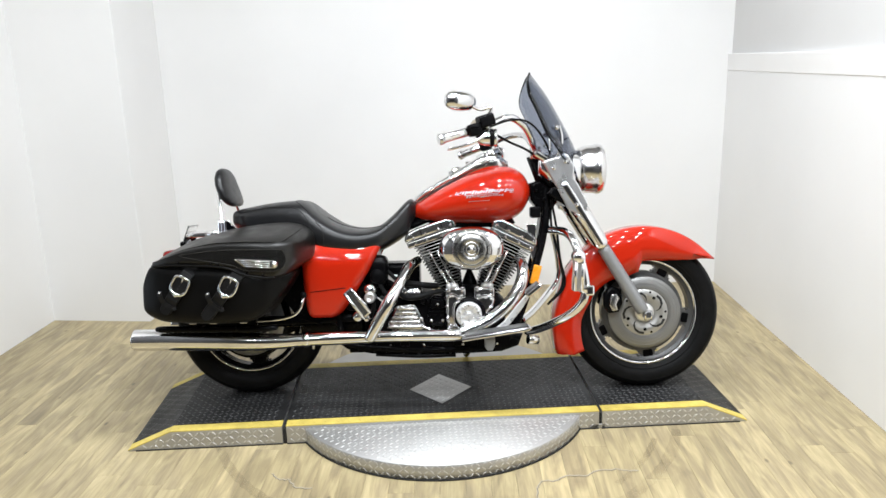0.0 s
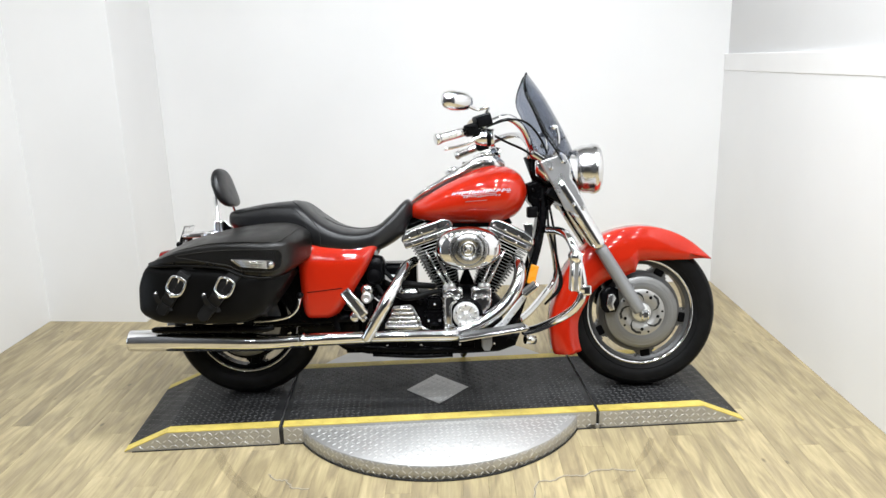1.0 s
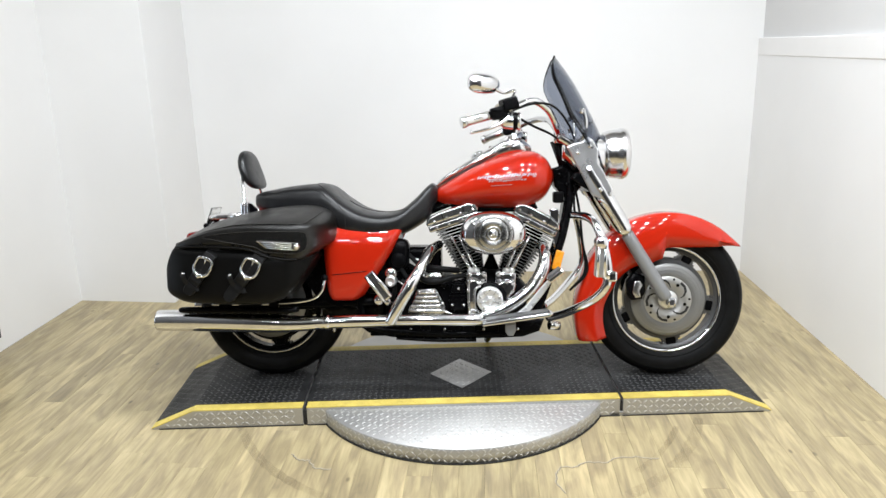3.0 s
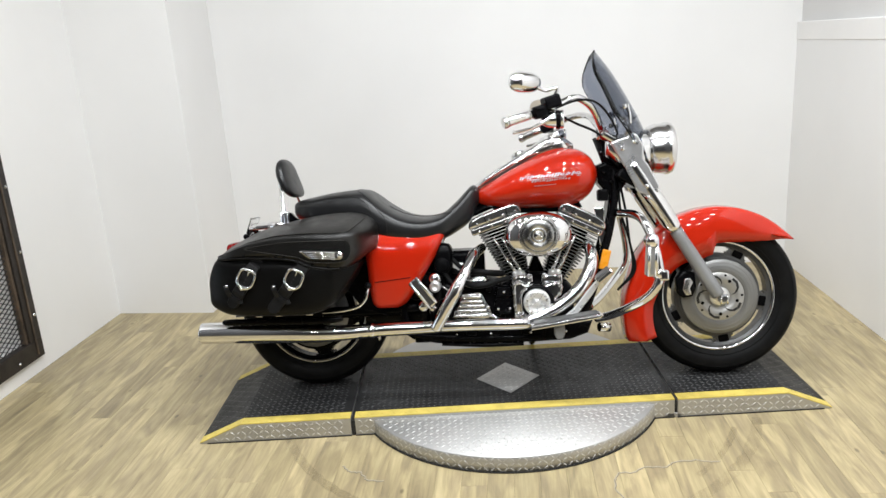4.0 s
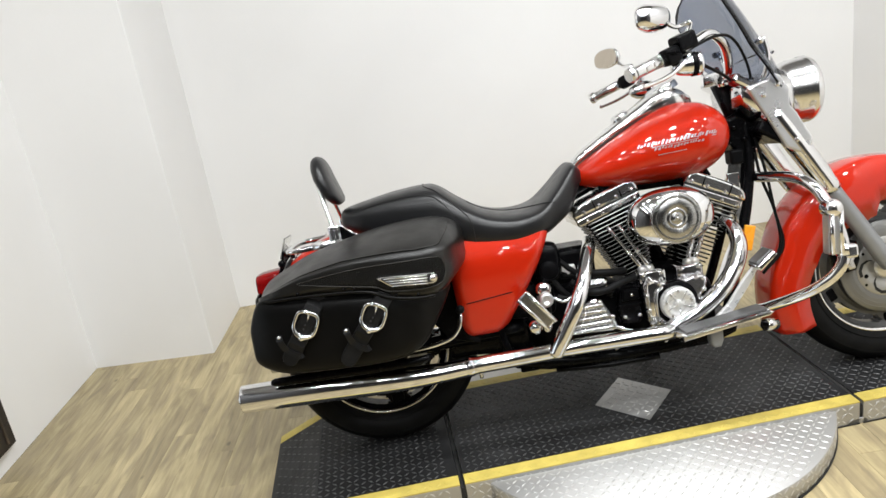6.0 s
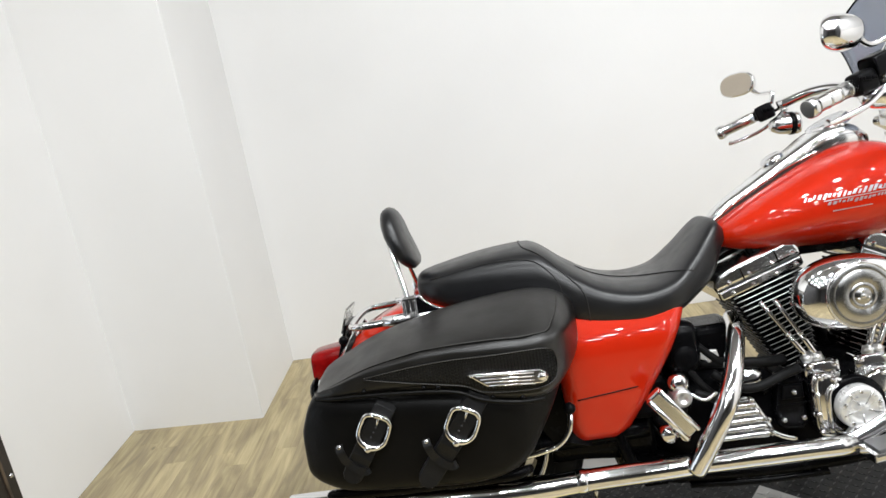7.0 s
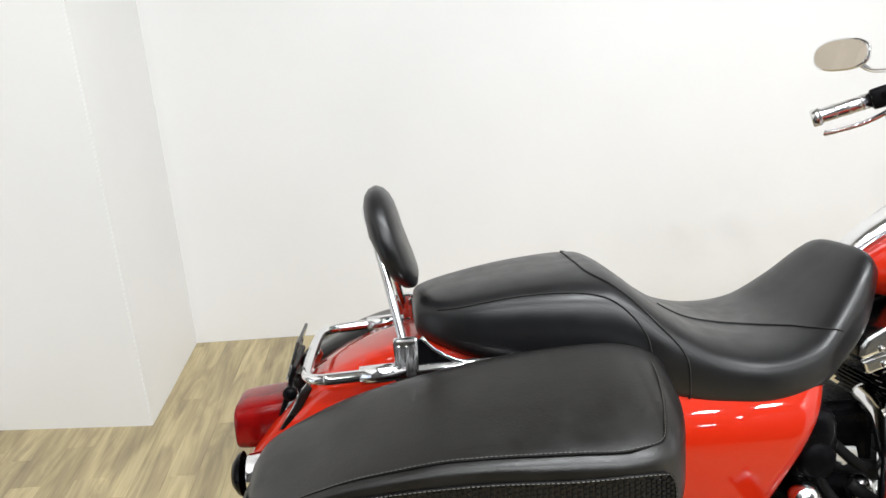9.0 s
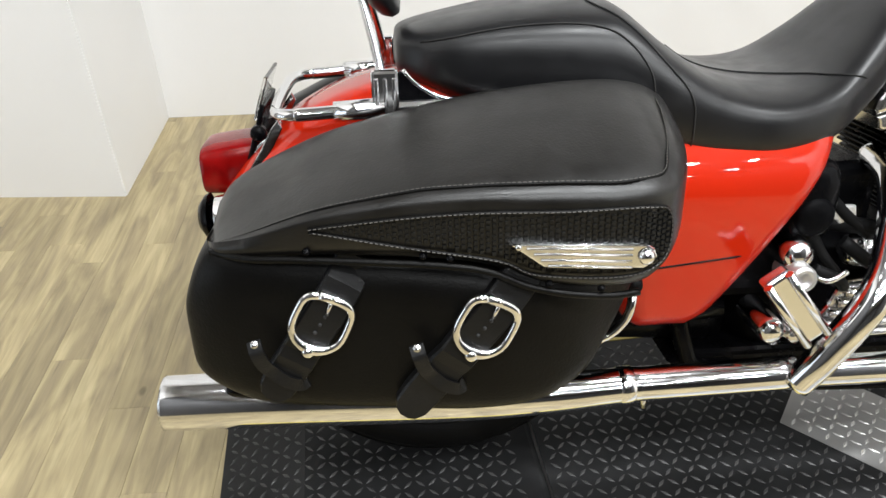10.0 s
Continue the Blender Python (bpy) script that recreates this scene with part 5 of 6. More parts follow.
    # cam cover with a wide left flank, lobed upper ears and a bolted edge
    cam_cover = [(0.016, 0.300), (0.014, 0.36), (0.012, 0.412), (0.022, 0.430), (0.045, 0.432), (0.066, 0.420), (0.088, 0.410), (0.128, 0.408), (0.150, 0.416), (0.172, 0.424), (0.200, 0.420), (0.212, 0.402), (0.204, 0.372), (0.190, 0.358), (0.182, 0.32), (0.15, 0.282), (0.10, 0.268), (0.05, 0.270), (0.024, 0.280)]
    cc = part("cam_cover", smooth(slab(cam_cover, -0.203, -0.13, 0.010, 3), True), M_CHROME, e, "chrome cam cover")
    part("cover_rim", tube([(x, -0.2035, z) for x, z in [(0.024, 0.30), (0.022, 0.36), (0.021, 0.408), (0.030, 0.421), (0.047, 0.421)]], 0.0048, 10, 3), M_SATIN, cc)
    part("cover_rib", tube([(0.048, -0.204, 0.285), (0.044, -0.207, 0.34), (0.048, -0.207, 0.385), (0.07, -0.205, 0.402)], 0.0055, 10, 4), M_CHROME, cc)
    part("cover_recess", lathe([(0.0, -0.002), (0.062, -0.002), (0.067, 0.002), (0.067, 0.02)], 48, "y", (0.108, -0.2055, 0.348)), M_BLACK, cc, "black recess round the timing cover")
    tc = part("timing_cover", lathe([(0, 0.0), (0.012, 0.0), (0.013, 0.001), (0.030, 0.001), (0.031, 0.0), (0.046, 0.0), (0.0505, 0.0035), (0.052, 0.008), (0.052, 0.035)], 48, "y", (0.106, -0.236, 0.347)), M_PALE, e, "round polished timing cover")
    for k in range(5):
        a = radians(90 + 72 * k)
        part("bolt", lathe([(0, -0.006), (0.004, -0.006), (0.005, -0.001)], 10, "y", (0.106 + 0.040 * math.cos(a), -0.234, 0.347 + 0.040 * math.sin(a))), M_CHROME, tc)
        part("ray", tube([(0.106 + 0.012 * math.cos(a + 0.63), -0.2364, 0.347 + 0.012 * math.sin(a + 0.63)), (0.106 + 0.046 * math.cos(a + 0.63), -0.2364, 0.347 + 0.046 * math.sin(a + 0.63))], 0.0016, 6), M_CHROME, tc)
    for x, z in ((0.024, 0.292), (0.021, 0.335), (0.020, 0.382), (0.030, 0.421), (0.199, 0.408), (0.176, 0.415), (0.062, 0.413), (0.088, 0.279), (0.196, 0.375)):
        part("bolt", lathe([(0, -0.010), (0.0055, -0.009), (0.0075, 0), (0.0075, 0.004)], 12, "y", (x, -0.2035, z)), M_CHROME, cc)
    # oval air cleaner with a spun round insert
    prof = [(0.3, -0.023), (0.62, -0.016), (0.86, -0.002), (0.95, 0.010), (0.99, 0.024), (1.0, 0.030), (1.0, 0.05), (0.9, 0.055)]
    rings = []
    for f, h in prof:
        rings.append([(0.122 + 0.131 * f * math.copysign(abs(math.cos(t)) ** 0.9, math.cos(t)), -0.235 + h, 0.612 + 0.087 * f * math.copysign(abs(math.sin(t)) ** 0.9, math.sin(t))) for t in (2 * math.pi * j / 72 for j in range(72))])
    air = part("air_cleaner", smooth(skin(rings)), M_CHROME, e, "oval chrome air cleaner cover")
    ins = [(0.0, -0.0295), (0.016, -0.0295), (0.018, -0.0275), (0.0195, -0.0275), (0.021, -0.029), (0.029, -0.0288), (0.030, -0.0275), (0.0315, -0.0275), (0.033, -0.0287), (0.058, -0.0262), (0.059, -0.0252), (0.0605, -0.0252), (0.062, -0.0258), (0.070, -0.0238), (0.0735, -0.0215), (0.075, -0.010)]
    part("air_cleaner_insert", lathe(ins, 64, "y", (0.121, -0.235, 0.612)), M_SPUN, air, "spun round insert")
    part("insert_ring", lathe([(0.072, -0.022), (0.0745, -0.0235), (0.077, -0.018)], 64, "y", (0.121, -0.235, 0.612)), M_CHROME, air)
    for k in range(3):
        a = radians(90 + 120 * k)
        part("insert_screw", disc(0.121 + 0.012 * math.cos(a), -0.2655, 0.612 + 0.012 * math.sin(a), 0.0035, 0.006, None, 12, 0.001), M_CHROME, air)
    part("insert_bolt", lathe([(0, -0.034), (0.005, -0.033), (0.007, -0.029)], 14, "y", (0.121, -0.235, 0.612)), M_CHROME, air)
    part("air_backplate", lathe([(0.0, 0.0), (0.080, 0.0), (0.083, 0.006), (0.083, 0.03), (0.0, 0.03)], 48, "y", (0.121, -0.18, 0.612)), M_BLACK, air)
    part("carburettor", hull([(0.07, -0.12, 0.035, 0.64, 0.58), (0.12, -0.13, 0.045, 0.65, 0.57), (0.17, -0.12, 0.035, 0.64, 0.58)], p=3), M_ALU, e)
    # added black filler that makes the shade under the tank
    part("under_tank_filler", smooth(slab([(-0.06, 0.735), (0.30, 0.725), (0.31, 0.705), (0.27, 0.690), (0.02, 0.692), (-0.05, 0.712)], -0.075, 0.075, 0.008, 2), False), M_BLACK, e, "black filler added for the dark under the tank")
    part("coil_cover", hull([(0.085, 0, 0.05, 0.46, 0.41), (0.115, 0, 0.06, 0.52, 0.41), (0.145, 0, 0.05, 0.46, 0.41)], p=3), M_BLACK, e)
    # gearbox: black case, stepped chrome side cover with rounded ribs, black oil box in front of it
    gb = hull([(-0.33, 0, 0.08, 0.40, 0.24), (-0.28, 0, 0.13, 0.43, 0.22), (-0.15, 0, 0.135, 0.44, 0.21), (-0.05, 0, 0.13, 0.42, 0.21), (-0.02, 0, 0.11, 0.40, 0.22)], p=4)
    g = part("gearbox", gb, M_BLACKM, e, "black gearbox")
    plate = [(-0.228, 0.286), (-0.222, 0.318), (-0.206, 0.345), (-0.196, 0.372), (-0.182, 0.384), (-0.130, 0.388), (-0.108, 0.378), (-0.094, 0.350), (-0.078, 0.318), (-0.070, 0.292), (-0.088, 0.280)]
    gc = part("gearbox_cover", smooth(slab(plate, -0.172, -0.12, 0.008, 3), False), M_CHROME, e, "ribbed chrome gearbox cover")
    for k in range(5):
        z = 0.297 + 0.0185 * k
        x0, x1 = -0.222 + 0.0085 * k, -0.086 - 0.0065 * k
        part("cover_rib", hull([(x0, -0.175, 0.004, z + 0.003, z - 0.003), (x0 + 0.008, -0.178, 0.009, z + 0.0068, z - 0.0068), (x1 - 0.008, -0.178, 0.009, z + 0.0068, z - 0.0068), (x1, -0.175, 0.004, z + 0.003, z - 0.003)], p=2.4, n=16, steps=3), M_SATIN, gc)
    for x, z in ((-0.213, 0.300), (-0.185, 0.376), (-0.120, 0.380), (-0.086, 0.328), (-0.082, 0.294)):
        part("bolt", lathe([(0, -0.010), (0.006, -0.009), (0.008, 0), (0.008, 0.006)], 12, "y", (x, -0.172, z)), M_CHROME, gc)
    part("cover_foot", tube([(-0.085, -0.165, 0.297), (-0.055, -0.172, 0.281), (-0.025, -0.172, 0.271)], 0.007, 10, 4), M_CHROME, gc)
    ob = part("oil_box", smooth(slab([(-0.056, 0.300), (-0.062, 0.34), (-0.050, 0.405), (-0.036, 0.420), (-0.004, 0.418), (0.010, 0.405), (0.012, 0.300), (0.0, 0.288), (-0.045, 0.290)], -0.165, -0.10, 0.010, 3), False), M_BLACK, e, "black oil pump housing")
    part("box_seam", box(-0.058, 0.0125, -0.1665, -0.16, 0.352, 0.356, 0.001, 1), M_BLACKM, ob)
    part("box_flange", smooth(slab([(-0.050, 0.368), (-0.044, 0.404), (0.004, 0.402), (0.006, 0.368)], -0.174, -0.16, 0.006, 3), False), M_BLACKM, ob)
    for x, z in ((-0.046, 0.318), (0.000, 0.318), (-0.020, 0.386)):
        part("bolt", lathe([(0, -0.008), (0.005, -0.0075), (0.0065, 0), (0.0065, 0.006)], 12, "y", (x, -0.166 - 0.008 * (z > 0.35), z)), M_BRUSH, ob)
    part("case_lug", lathe([(0, -0.010), (0.012, -0.009), (0.016, 0.0), (0.016, 0.02)], 20, "y", (-0.080, -0.150, 0.398)), M_BLACK, e)
    # chrome dome of the starter, hoses and pipes above the gearbox
    st = part("starter", tube([(-0.19, -0.145, 0.432), (-0.175, -0.147, 0.432), (-0.10, -0.15, 0.430), (-0.085, -0.15, 0.428)], [0.008, 0.026, 0.027, 0.012], 20, 4), M_CHROME, e, "chrome starter housing")
    for x in (-0.165, -0.135, -0.108):
        part("starter_band", tube([(x, -0.1475, 0.4315), (x + 0.006, -0.1477, 0.4313)], 0.0285, 20), M_SATIN, st)
    part("oil_line", tube([(-0.20, -0.165, 0.455), (-0.15, -0.19, 0.420), (-0.10, -0.195, 0.418), (-0.05, -0.185, 0.432), (0.0, -0.17, 0.440)], 0.011, 12, 6), M_RUBBER, e, "black rubber oil line")
    part("oil_line", tube([(-0.22, -0.13, 0.475), (-0.14, -0.155, 0.470), (-0.07, -0.155, 0.462), (-0.02, -0.13, 0.455)], 0.013, 12, 6), M_RUBBER, e, "black rubber oil line")
    for pts in ([(-0.31, -0.12, 0.54), (-0.27, -0.16, 0.50), (-0.235, -0.17, 0.44), (-0.20, -0.165, 0.40)], [(-0.30, -0.11, 0.555), (-0.24, -0.14, 0.535), (-0.19, -0.15, 0.49), (-0.15, -0.155, 0.455)], [(-0.33, -0.13, 0.47), (-0.29, -0.17, 0.43), (-0.28, -0.175, 0.38), (-0.30, -0.16, 0.33)], [(-0.25, -0.185, 0.42), (-0.215, -0.195, 0.405), (-0.195, -0.185, 0.385)]):
        part("hose", tube(pts, 0.009, 10, 6), M_RUBBER, e, "black rubber hose")
    part("canister", hull([(-0.30, -0.13, 0.03, 0.575, 0.47), (-0.285, -0.135, 0.045, 0.59, 0.455), (-0.235, -0.135, 0.045, 0.585, 0.46), (-0.22, -0.13, 0.03, 0.565, 0.48)], p=3.4), M_BLACK, e, "black moulded cover under the seat")
    part("bracket", slab([(-0.238, 0.497), (-0.228, 0.511), (-0.178, 0.506), (-0.170, 0.469), (-0.192, 0.463), (-0.205, 0.482)], -0.150, -0.140, 0.003), M_PALE, e, "bare metal bracket")
    part("cover_plate", lathe([(0.0, -0.012), (0.024, -0.011), (0.030, -0.004), (0.032, 0.01)], 28, "y", (-0.262, -0.178, 0.505)), M_BLACKM, e, "round black cover")
    # sump and belly
    pan = part("oil_pan", smooth(slab([(-0.42, 0.25), (-0.44, 0.225), (-0.40, 0.196), (-0.30, 0.176), (-0.06, 0.166), (-0.04, 0.176), (0.10, 0.170), (0.24, 0.176), (0.31, 0.20), (0.33, 0.25)], -0.135, 0.135, 0.014, 3), False), M_BLACK, e, "black oil pan")
    for x, w in ((-0.36, 0.03), (-0.16, 0.02), (0.02, 0.024), (0.16, 0.02)):
        part("pan_rib", box(x - w, x + w, -0.142, -0.12, 0.185, 0.232, 0.005, 2), M_BLACKM, pan)
    for x in (-0.30, -0.22, -0.08, 0.08, 0.22):
        part("bolt", lathe([(0, -0.008), (0.005, -0.0075), (0.007, 0), (0.007, 0.006)], 12, "y", (x, -0.136, 0.212)), M_BRUSH, pan)
    part("drain_pipe", tube([(-0.28, -0.145, 0.178), (-0.10, -0.15, 0.168), (0.05, -0.15, 0.170)], 0.008, 10, 5), M_BLACK, pan)
    part("rear_drive", hull([(-0.60, 0, 0.09, 0.40, 0.24), (-0.5, 0, 0.10, 0.42, 0.24), (-0.34, 0, 0.10, 0.43, 0.22)], p=4), M_BLACK, e)


engine()


# frame and running gear
def frame_tubes():
    f = part("frame", tube([(0.44, -0.045, 0.86), (0.44, -0.06, 0.74), (0.418, -0.07, 0.62), (0.391, -0.08, 0.527), (0.352, -0.09, 0.408), (0.31, -0.10, 0.30), (0.25, -0.11, 0.205), (0.0, -0.14, 0.19), (-0.35, -0.14, 0.21), (-0.42, -0.13, 0.27), (-0.44, -0.12, 0.45), (-0.42, -0.11, 0.62)], 0.016, 12, 6), M_BLACK, bike, "black enamelled tubular frame")
    part("frame_tube", tube([(0.44, 0.045, 0.86), (0.44, 0.06, 0.74), (0.418, 0.07, 0.62), (0.391, 0.08, 0.527), (0.352, 0.09, 0.408), (0.31, 0.10, 0.30), (0.25, 0.11, 0.205), (0.0, 0.14, 0.19), (-0.35, 0.14, 0.21), (-0.42, 0.13, 0.27), (-0.44, 0.12, 0.45), (-0.42, 0.11, 0.62)], 0.016, 12, 6), M_BLACK, f)
    part("backbone", tube([(0.44, 0, 0.86), (0.30, 0, 0.83), (0.0, 0, 0.755), (-0.15, 0, 0.702), (-0.25, 0, 0.662), (-0.5, 0, 0.64)], 0.024, 14, 5), M_BLACK, f)
    part("steering_neck", tube([(0.40, 0, 0.99), (0.475, 0, 0.78)], 0.036, 20), M_BLACK, f)
    part("neck_gusset", smooth(slab([(0.372, 0.868), (0.412, 0.882), (0.462, 0.852), (0.488, 0.790), (0.458, 0.748), (0.440, 0.66), (0.418, 0.58), (0.388, 0.58), (0.406, 0.66), (0.420, 0.745), (0.378, 0.795)], -0.062, 0.062, 0.012, 3), False), M_BLACK, f, "black frame gusset")
    for x, z in ((0.40, 0.84), (0.43, 0.80), (0.45, 0.76), (0.428, 0.70)):
        part("gusset_bolt", lathe([(0, -0.010), (0.008, -0.009), (0.011, 0), (0.011, 0.01)], 14, "y", (x, -0.062, z)), M_BLACK, f)
    part("wire_block", box(0.372, 0.415, -0.085, -0.03, 0.725, 0.772, 0.008, 2), M_PLASTIC, f, "black wiring connector")
    part("swing_arm", tube([(-0.36, -0.12, 0.33), (-0.55, -0.11, 0.32), (-0.80, -0.105, 0.315), (-0.86, -0.105, 0.315)], 0.024, 12, 4), M_BLACK, f)
    part("rear_strut", tube([(-0.46, -0.14, 0.62), (-0.70, -0.15, 0.60), (-1.0, -0.13, 0.56)], 0.014, 10, 4), M_BLACK, f)
    part("inner_guard", smooth(slab([(-0.74, 0.57), (-0.50, 0.60), (-0.50, 0.30), (-0.60, 0.33), (-0.66, 0.42)], -0.135, -0.12, 0.004), False), M_BLACK, f, "black inner guard")
    part("shock_absorber", tube([(-0.80, -0.15, 0.33), (-0.66, -0.16, 0.50)], 0.026, 16), M_BLACK, f)
    part("oil_tank", box(-0.26, -0.095, -0.075, 0.075, 0.38, 0.548, 0.02, 3), M_BLACK, f, "black oil tank")
    part("battery_box", box(-0.46, -0.27, -0.10, 0.10, 0.40, 0.63, 0.012), M_BLACK, f, "black battery box")
    part("reflector", box(0.366, 0.400, -0.118, -0.104, 0.447, 0.527, 0.004, turn=pose(0.387, 0, 0.489, 0, 15, 0) @ pose(-0.383, 0, -0.484)), M_ORANGE, f, "amber side reflector")
    part("horn_bracket", slab([(0.355, 0.70), (0.395, 0.70), (0.40, 0.50), (0.385, 0.47)], -0.075, -0.068, 0.003), M_CHROME, f, "chrome trim plate")
    for k in range(2):
        part("cable", tube([(0.46, -0.05 - 0.02 * k, 0.80), (0.46 + 0.02 * k, -0.08, 0.68), (0.49, -0.09, 0.56), (0.50 + 0.01 * k, -0.08, 0.44), (0.44, -0.07, 0.36)], 0.005, 8, 6), M_RUBBER, f)


frame_tubes()


def foot_controls():
    # folded passenger peg
    T = pose(-0.331, -0.285, 0.413, 0, -37, 0)
    p = part("passenger_peg", box(-0.021, 0.021, -0.008, 0.018, -0.064, 0.064, 0.007, 3, turn=T), M_SATIN, bike, "folded chrome passenger peg")
    for a in (-0.0165, 0.0165):
        part("peg_rail", tube([T @ Vector((a, -0.010, -0.062)), T @ Vector((a, -0.010, 0.062))], 0.0062, 12), M_CHROME, p)
    part("peg_mount", lathe([(0, -0.03), (0.018, -0.028), (0.022, -0.01), (0.022, 0.06)], 20, "y", (-0.335, -0.23, 0.352)), M_CHROME, p)
    part("brake_cylinder", lathe([(0, -0.050), (0.016, -0.049), (0.024, -0.040), (0.027, -0.025), (0.027, -0.01), (0.03, 0.0), (0.03, 0.06)], 28, "y", (-0.290, -0.165, 0.452)), M_CHROME, p, "chrome brake reservoir")
    part("reservoir_cap", lathe([(0, -0.022), (0.010, -0.022), (0.011, -0.026), (0.019, -0.026), (0.022, -0.02), (0.022, 0.03)], 24, "y", (-0.290, -0.205, 0.424)), M_BRIGHT, p)
    part("brake_line", tube([(-0.262, -0.185, 0.42), (-0.235, -0.20, 0.405), (-0.205, -0.20, 0.42)], 0.005, 8, 5), M_CHROME, p)
    part("mount_lug", lathe([(0, -0.035), (0.012, -0.034), (0.015, -0.02), (0.015, 0.02)], 16, "y", (-0.300, -0.225, 0.345)), M_CHROME, p)
    part("linkage", box(-0.40, -0.25, -0.16, -0.10, 0.36, 0.47, 0.02), M_BLACKM, p)
    # rider's board, pedal
    b = part("floorboard", slab([(0.075, 0.258), (0.335, 0.296), (0.347, 0.306), (0.335, 0.312), (0.075, 0.276)], -0.335, -0.25, 0.005), M_CHROME, bike, "chrome edged floorboard")
    part("board_rubber", slab([(0.09, 0.2775), (0.33, 0.311), (0.328, 0.317), (0.088, 0.2835)], -0.325, -0.258, 0.002), M_CAST, b)
    part("board_bracket", slab([(0.165, 0.26), (0.205, 0.265), (0.205, 0.235), (0.195, 0.215), (0.175, 0.215), (0.165, 0.23)], -0.30, -0.265, 0.006), M_ALU, b)
    part("board_arm", tube([(0.185, -0.25, 0.24), (0.185, -0.12, 0.235)], 0.014, 12), M_BLACK, b)
    blade = [(0.205, 0.262), (0.232, 0.270), (0.275, 0.318), (0.318, 0.372), (0.352, 0.424), (0.368, 0.440), (0.352, 0.450), (0.338, 0.432), (0.300, 0.390), (0.248, 0.325), (0.205, 0.290)]
    pd = part("brake_pedal", smooth(slab(blade, -0.248, -0.232, 0.005, 3), False), M_PALE, bike, "chrome brake pedal")
    part("pedal_pad", box(-0.036, 0.036, -0.034, 0.034, -0.010, 0.010, 0.006, 2, turn=pose(0.362, -0.255, 0.447, 0, -38, 0)), M_CHROME, pd)
    part("pad_rubber", box(-0.031, 0.031, -0.030, 0.030, -0.005, 0.005, 0.003, 1, turn=pose(0.356, -0.255, 0.457, 0, -38, 0)), M_CAST, pd)
    part("front_clevis", tube([(0.335, -0.285, 0.255), (0.375, -0.27, 0.25)], 0.018, 14), M_CHROME, pd)


foot_controls()


def engine_guard():
    pts = []
    for s in (-1, 1):
        side = [(0.345, s * 0.13, 0.258), (0.40, s * 0.20, 0.285), (0.48, s * 0.31, 0.345), (0.532, s * 0.355, 0.40), (0.55, s * 0.36, 0.46), (0.54, s * 0.345, 0.55), (0.515, s * 0.30, 0.64), (0.49, s * 0.22, 0.672), (0.45, s * 0.08, 0.675)]
        pts.append(side if s < 0 else side[::-1])
    g = part("engine_guard", tube(pts[0], 0.0165, 16, 6), M_CHROME, bike, "chrome engine guard bar")
    part("guard_bar", tube(pts[1], 0.0165, 16, 6), M_CHROME, g)
    part("guard_tie", tube([(0.46, -0.09, 0.675), (0.46, 0.09, 0.675)], 0.016, 14), M_BLACK, g)
    part("guard_clamp", tube([(0.549, -0.362, 0.445), (0.549, -0.36, 0.475)], 0.023, 20), M_CHROME, g)
    part("highway_peg", box(-0.021, 0.021, -0.02, 0.02, -0.068, 0.068, 0.008, 3, turn=pose(0.522, -0.362, 0.52, 0, 4, 0)), M_DULL, g, "folded chrome highway peg")
    for x in (0.509, 0.535):
        part("peg_rail", tube([(x - 0.004, -0.384, 0.455), (x + 0.004, -0.384, 0.585)], 0.0075, 12), M_CHROME, g)
    part("peg_bracket", lathe([(0, -0.028), (0.02, -0.026), (0.026, -0.01), (0.026, 0.02)], 20, "y", (0.523, -0.365, 0.583)), M_CHROME, g)
    part("peg_lug", box(0.545, 0.58, -0.385, -0.345, 0.435, 0.475, 0.008), M_CHROME, g)


engine_guard()


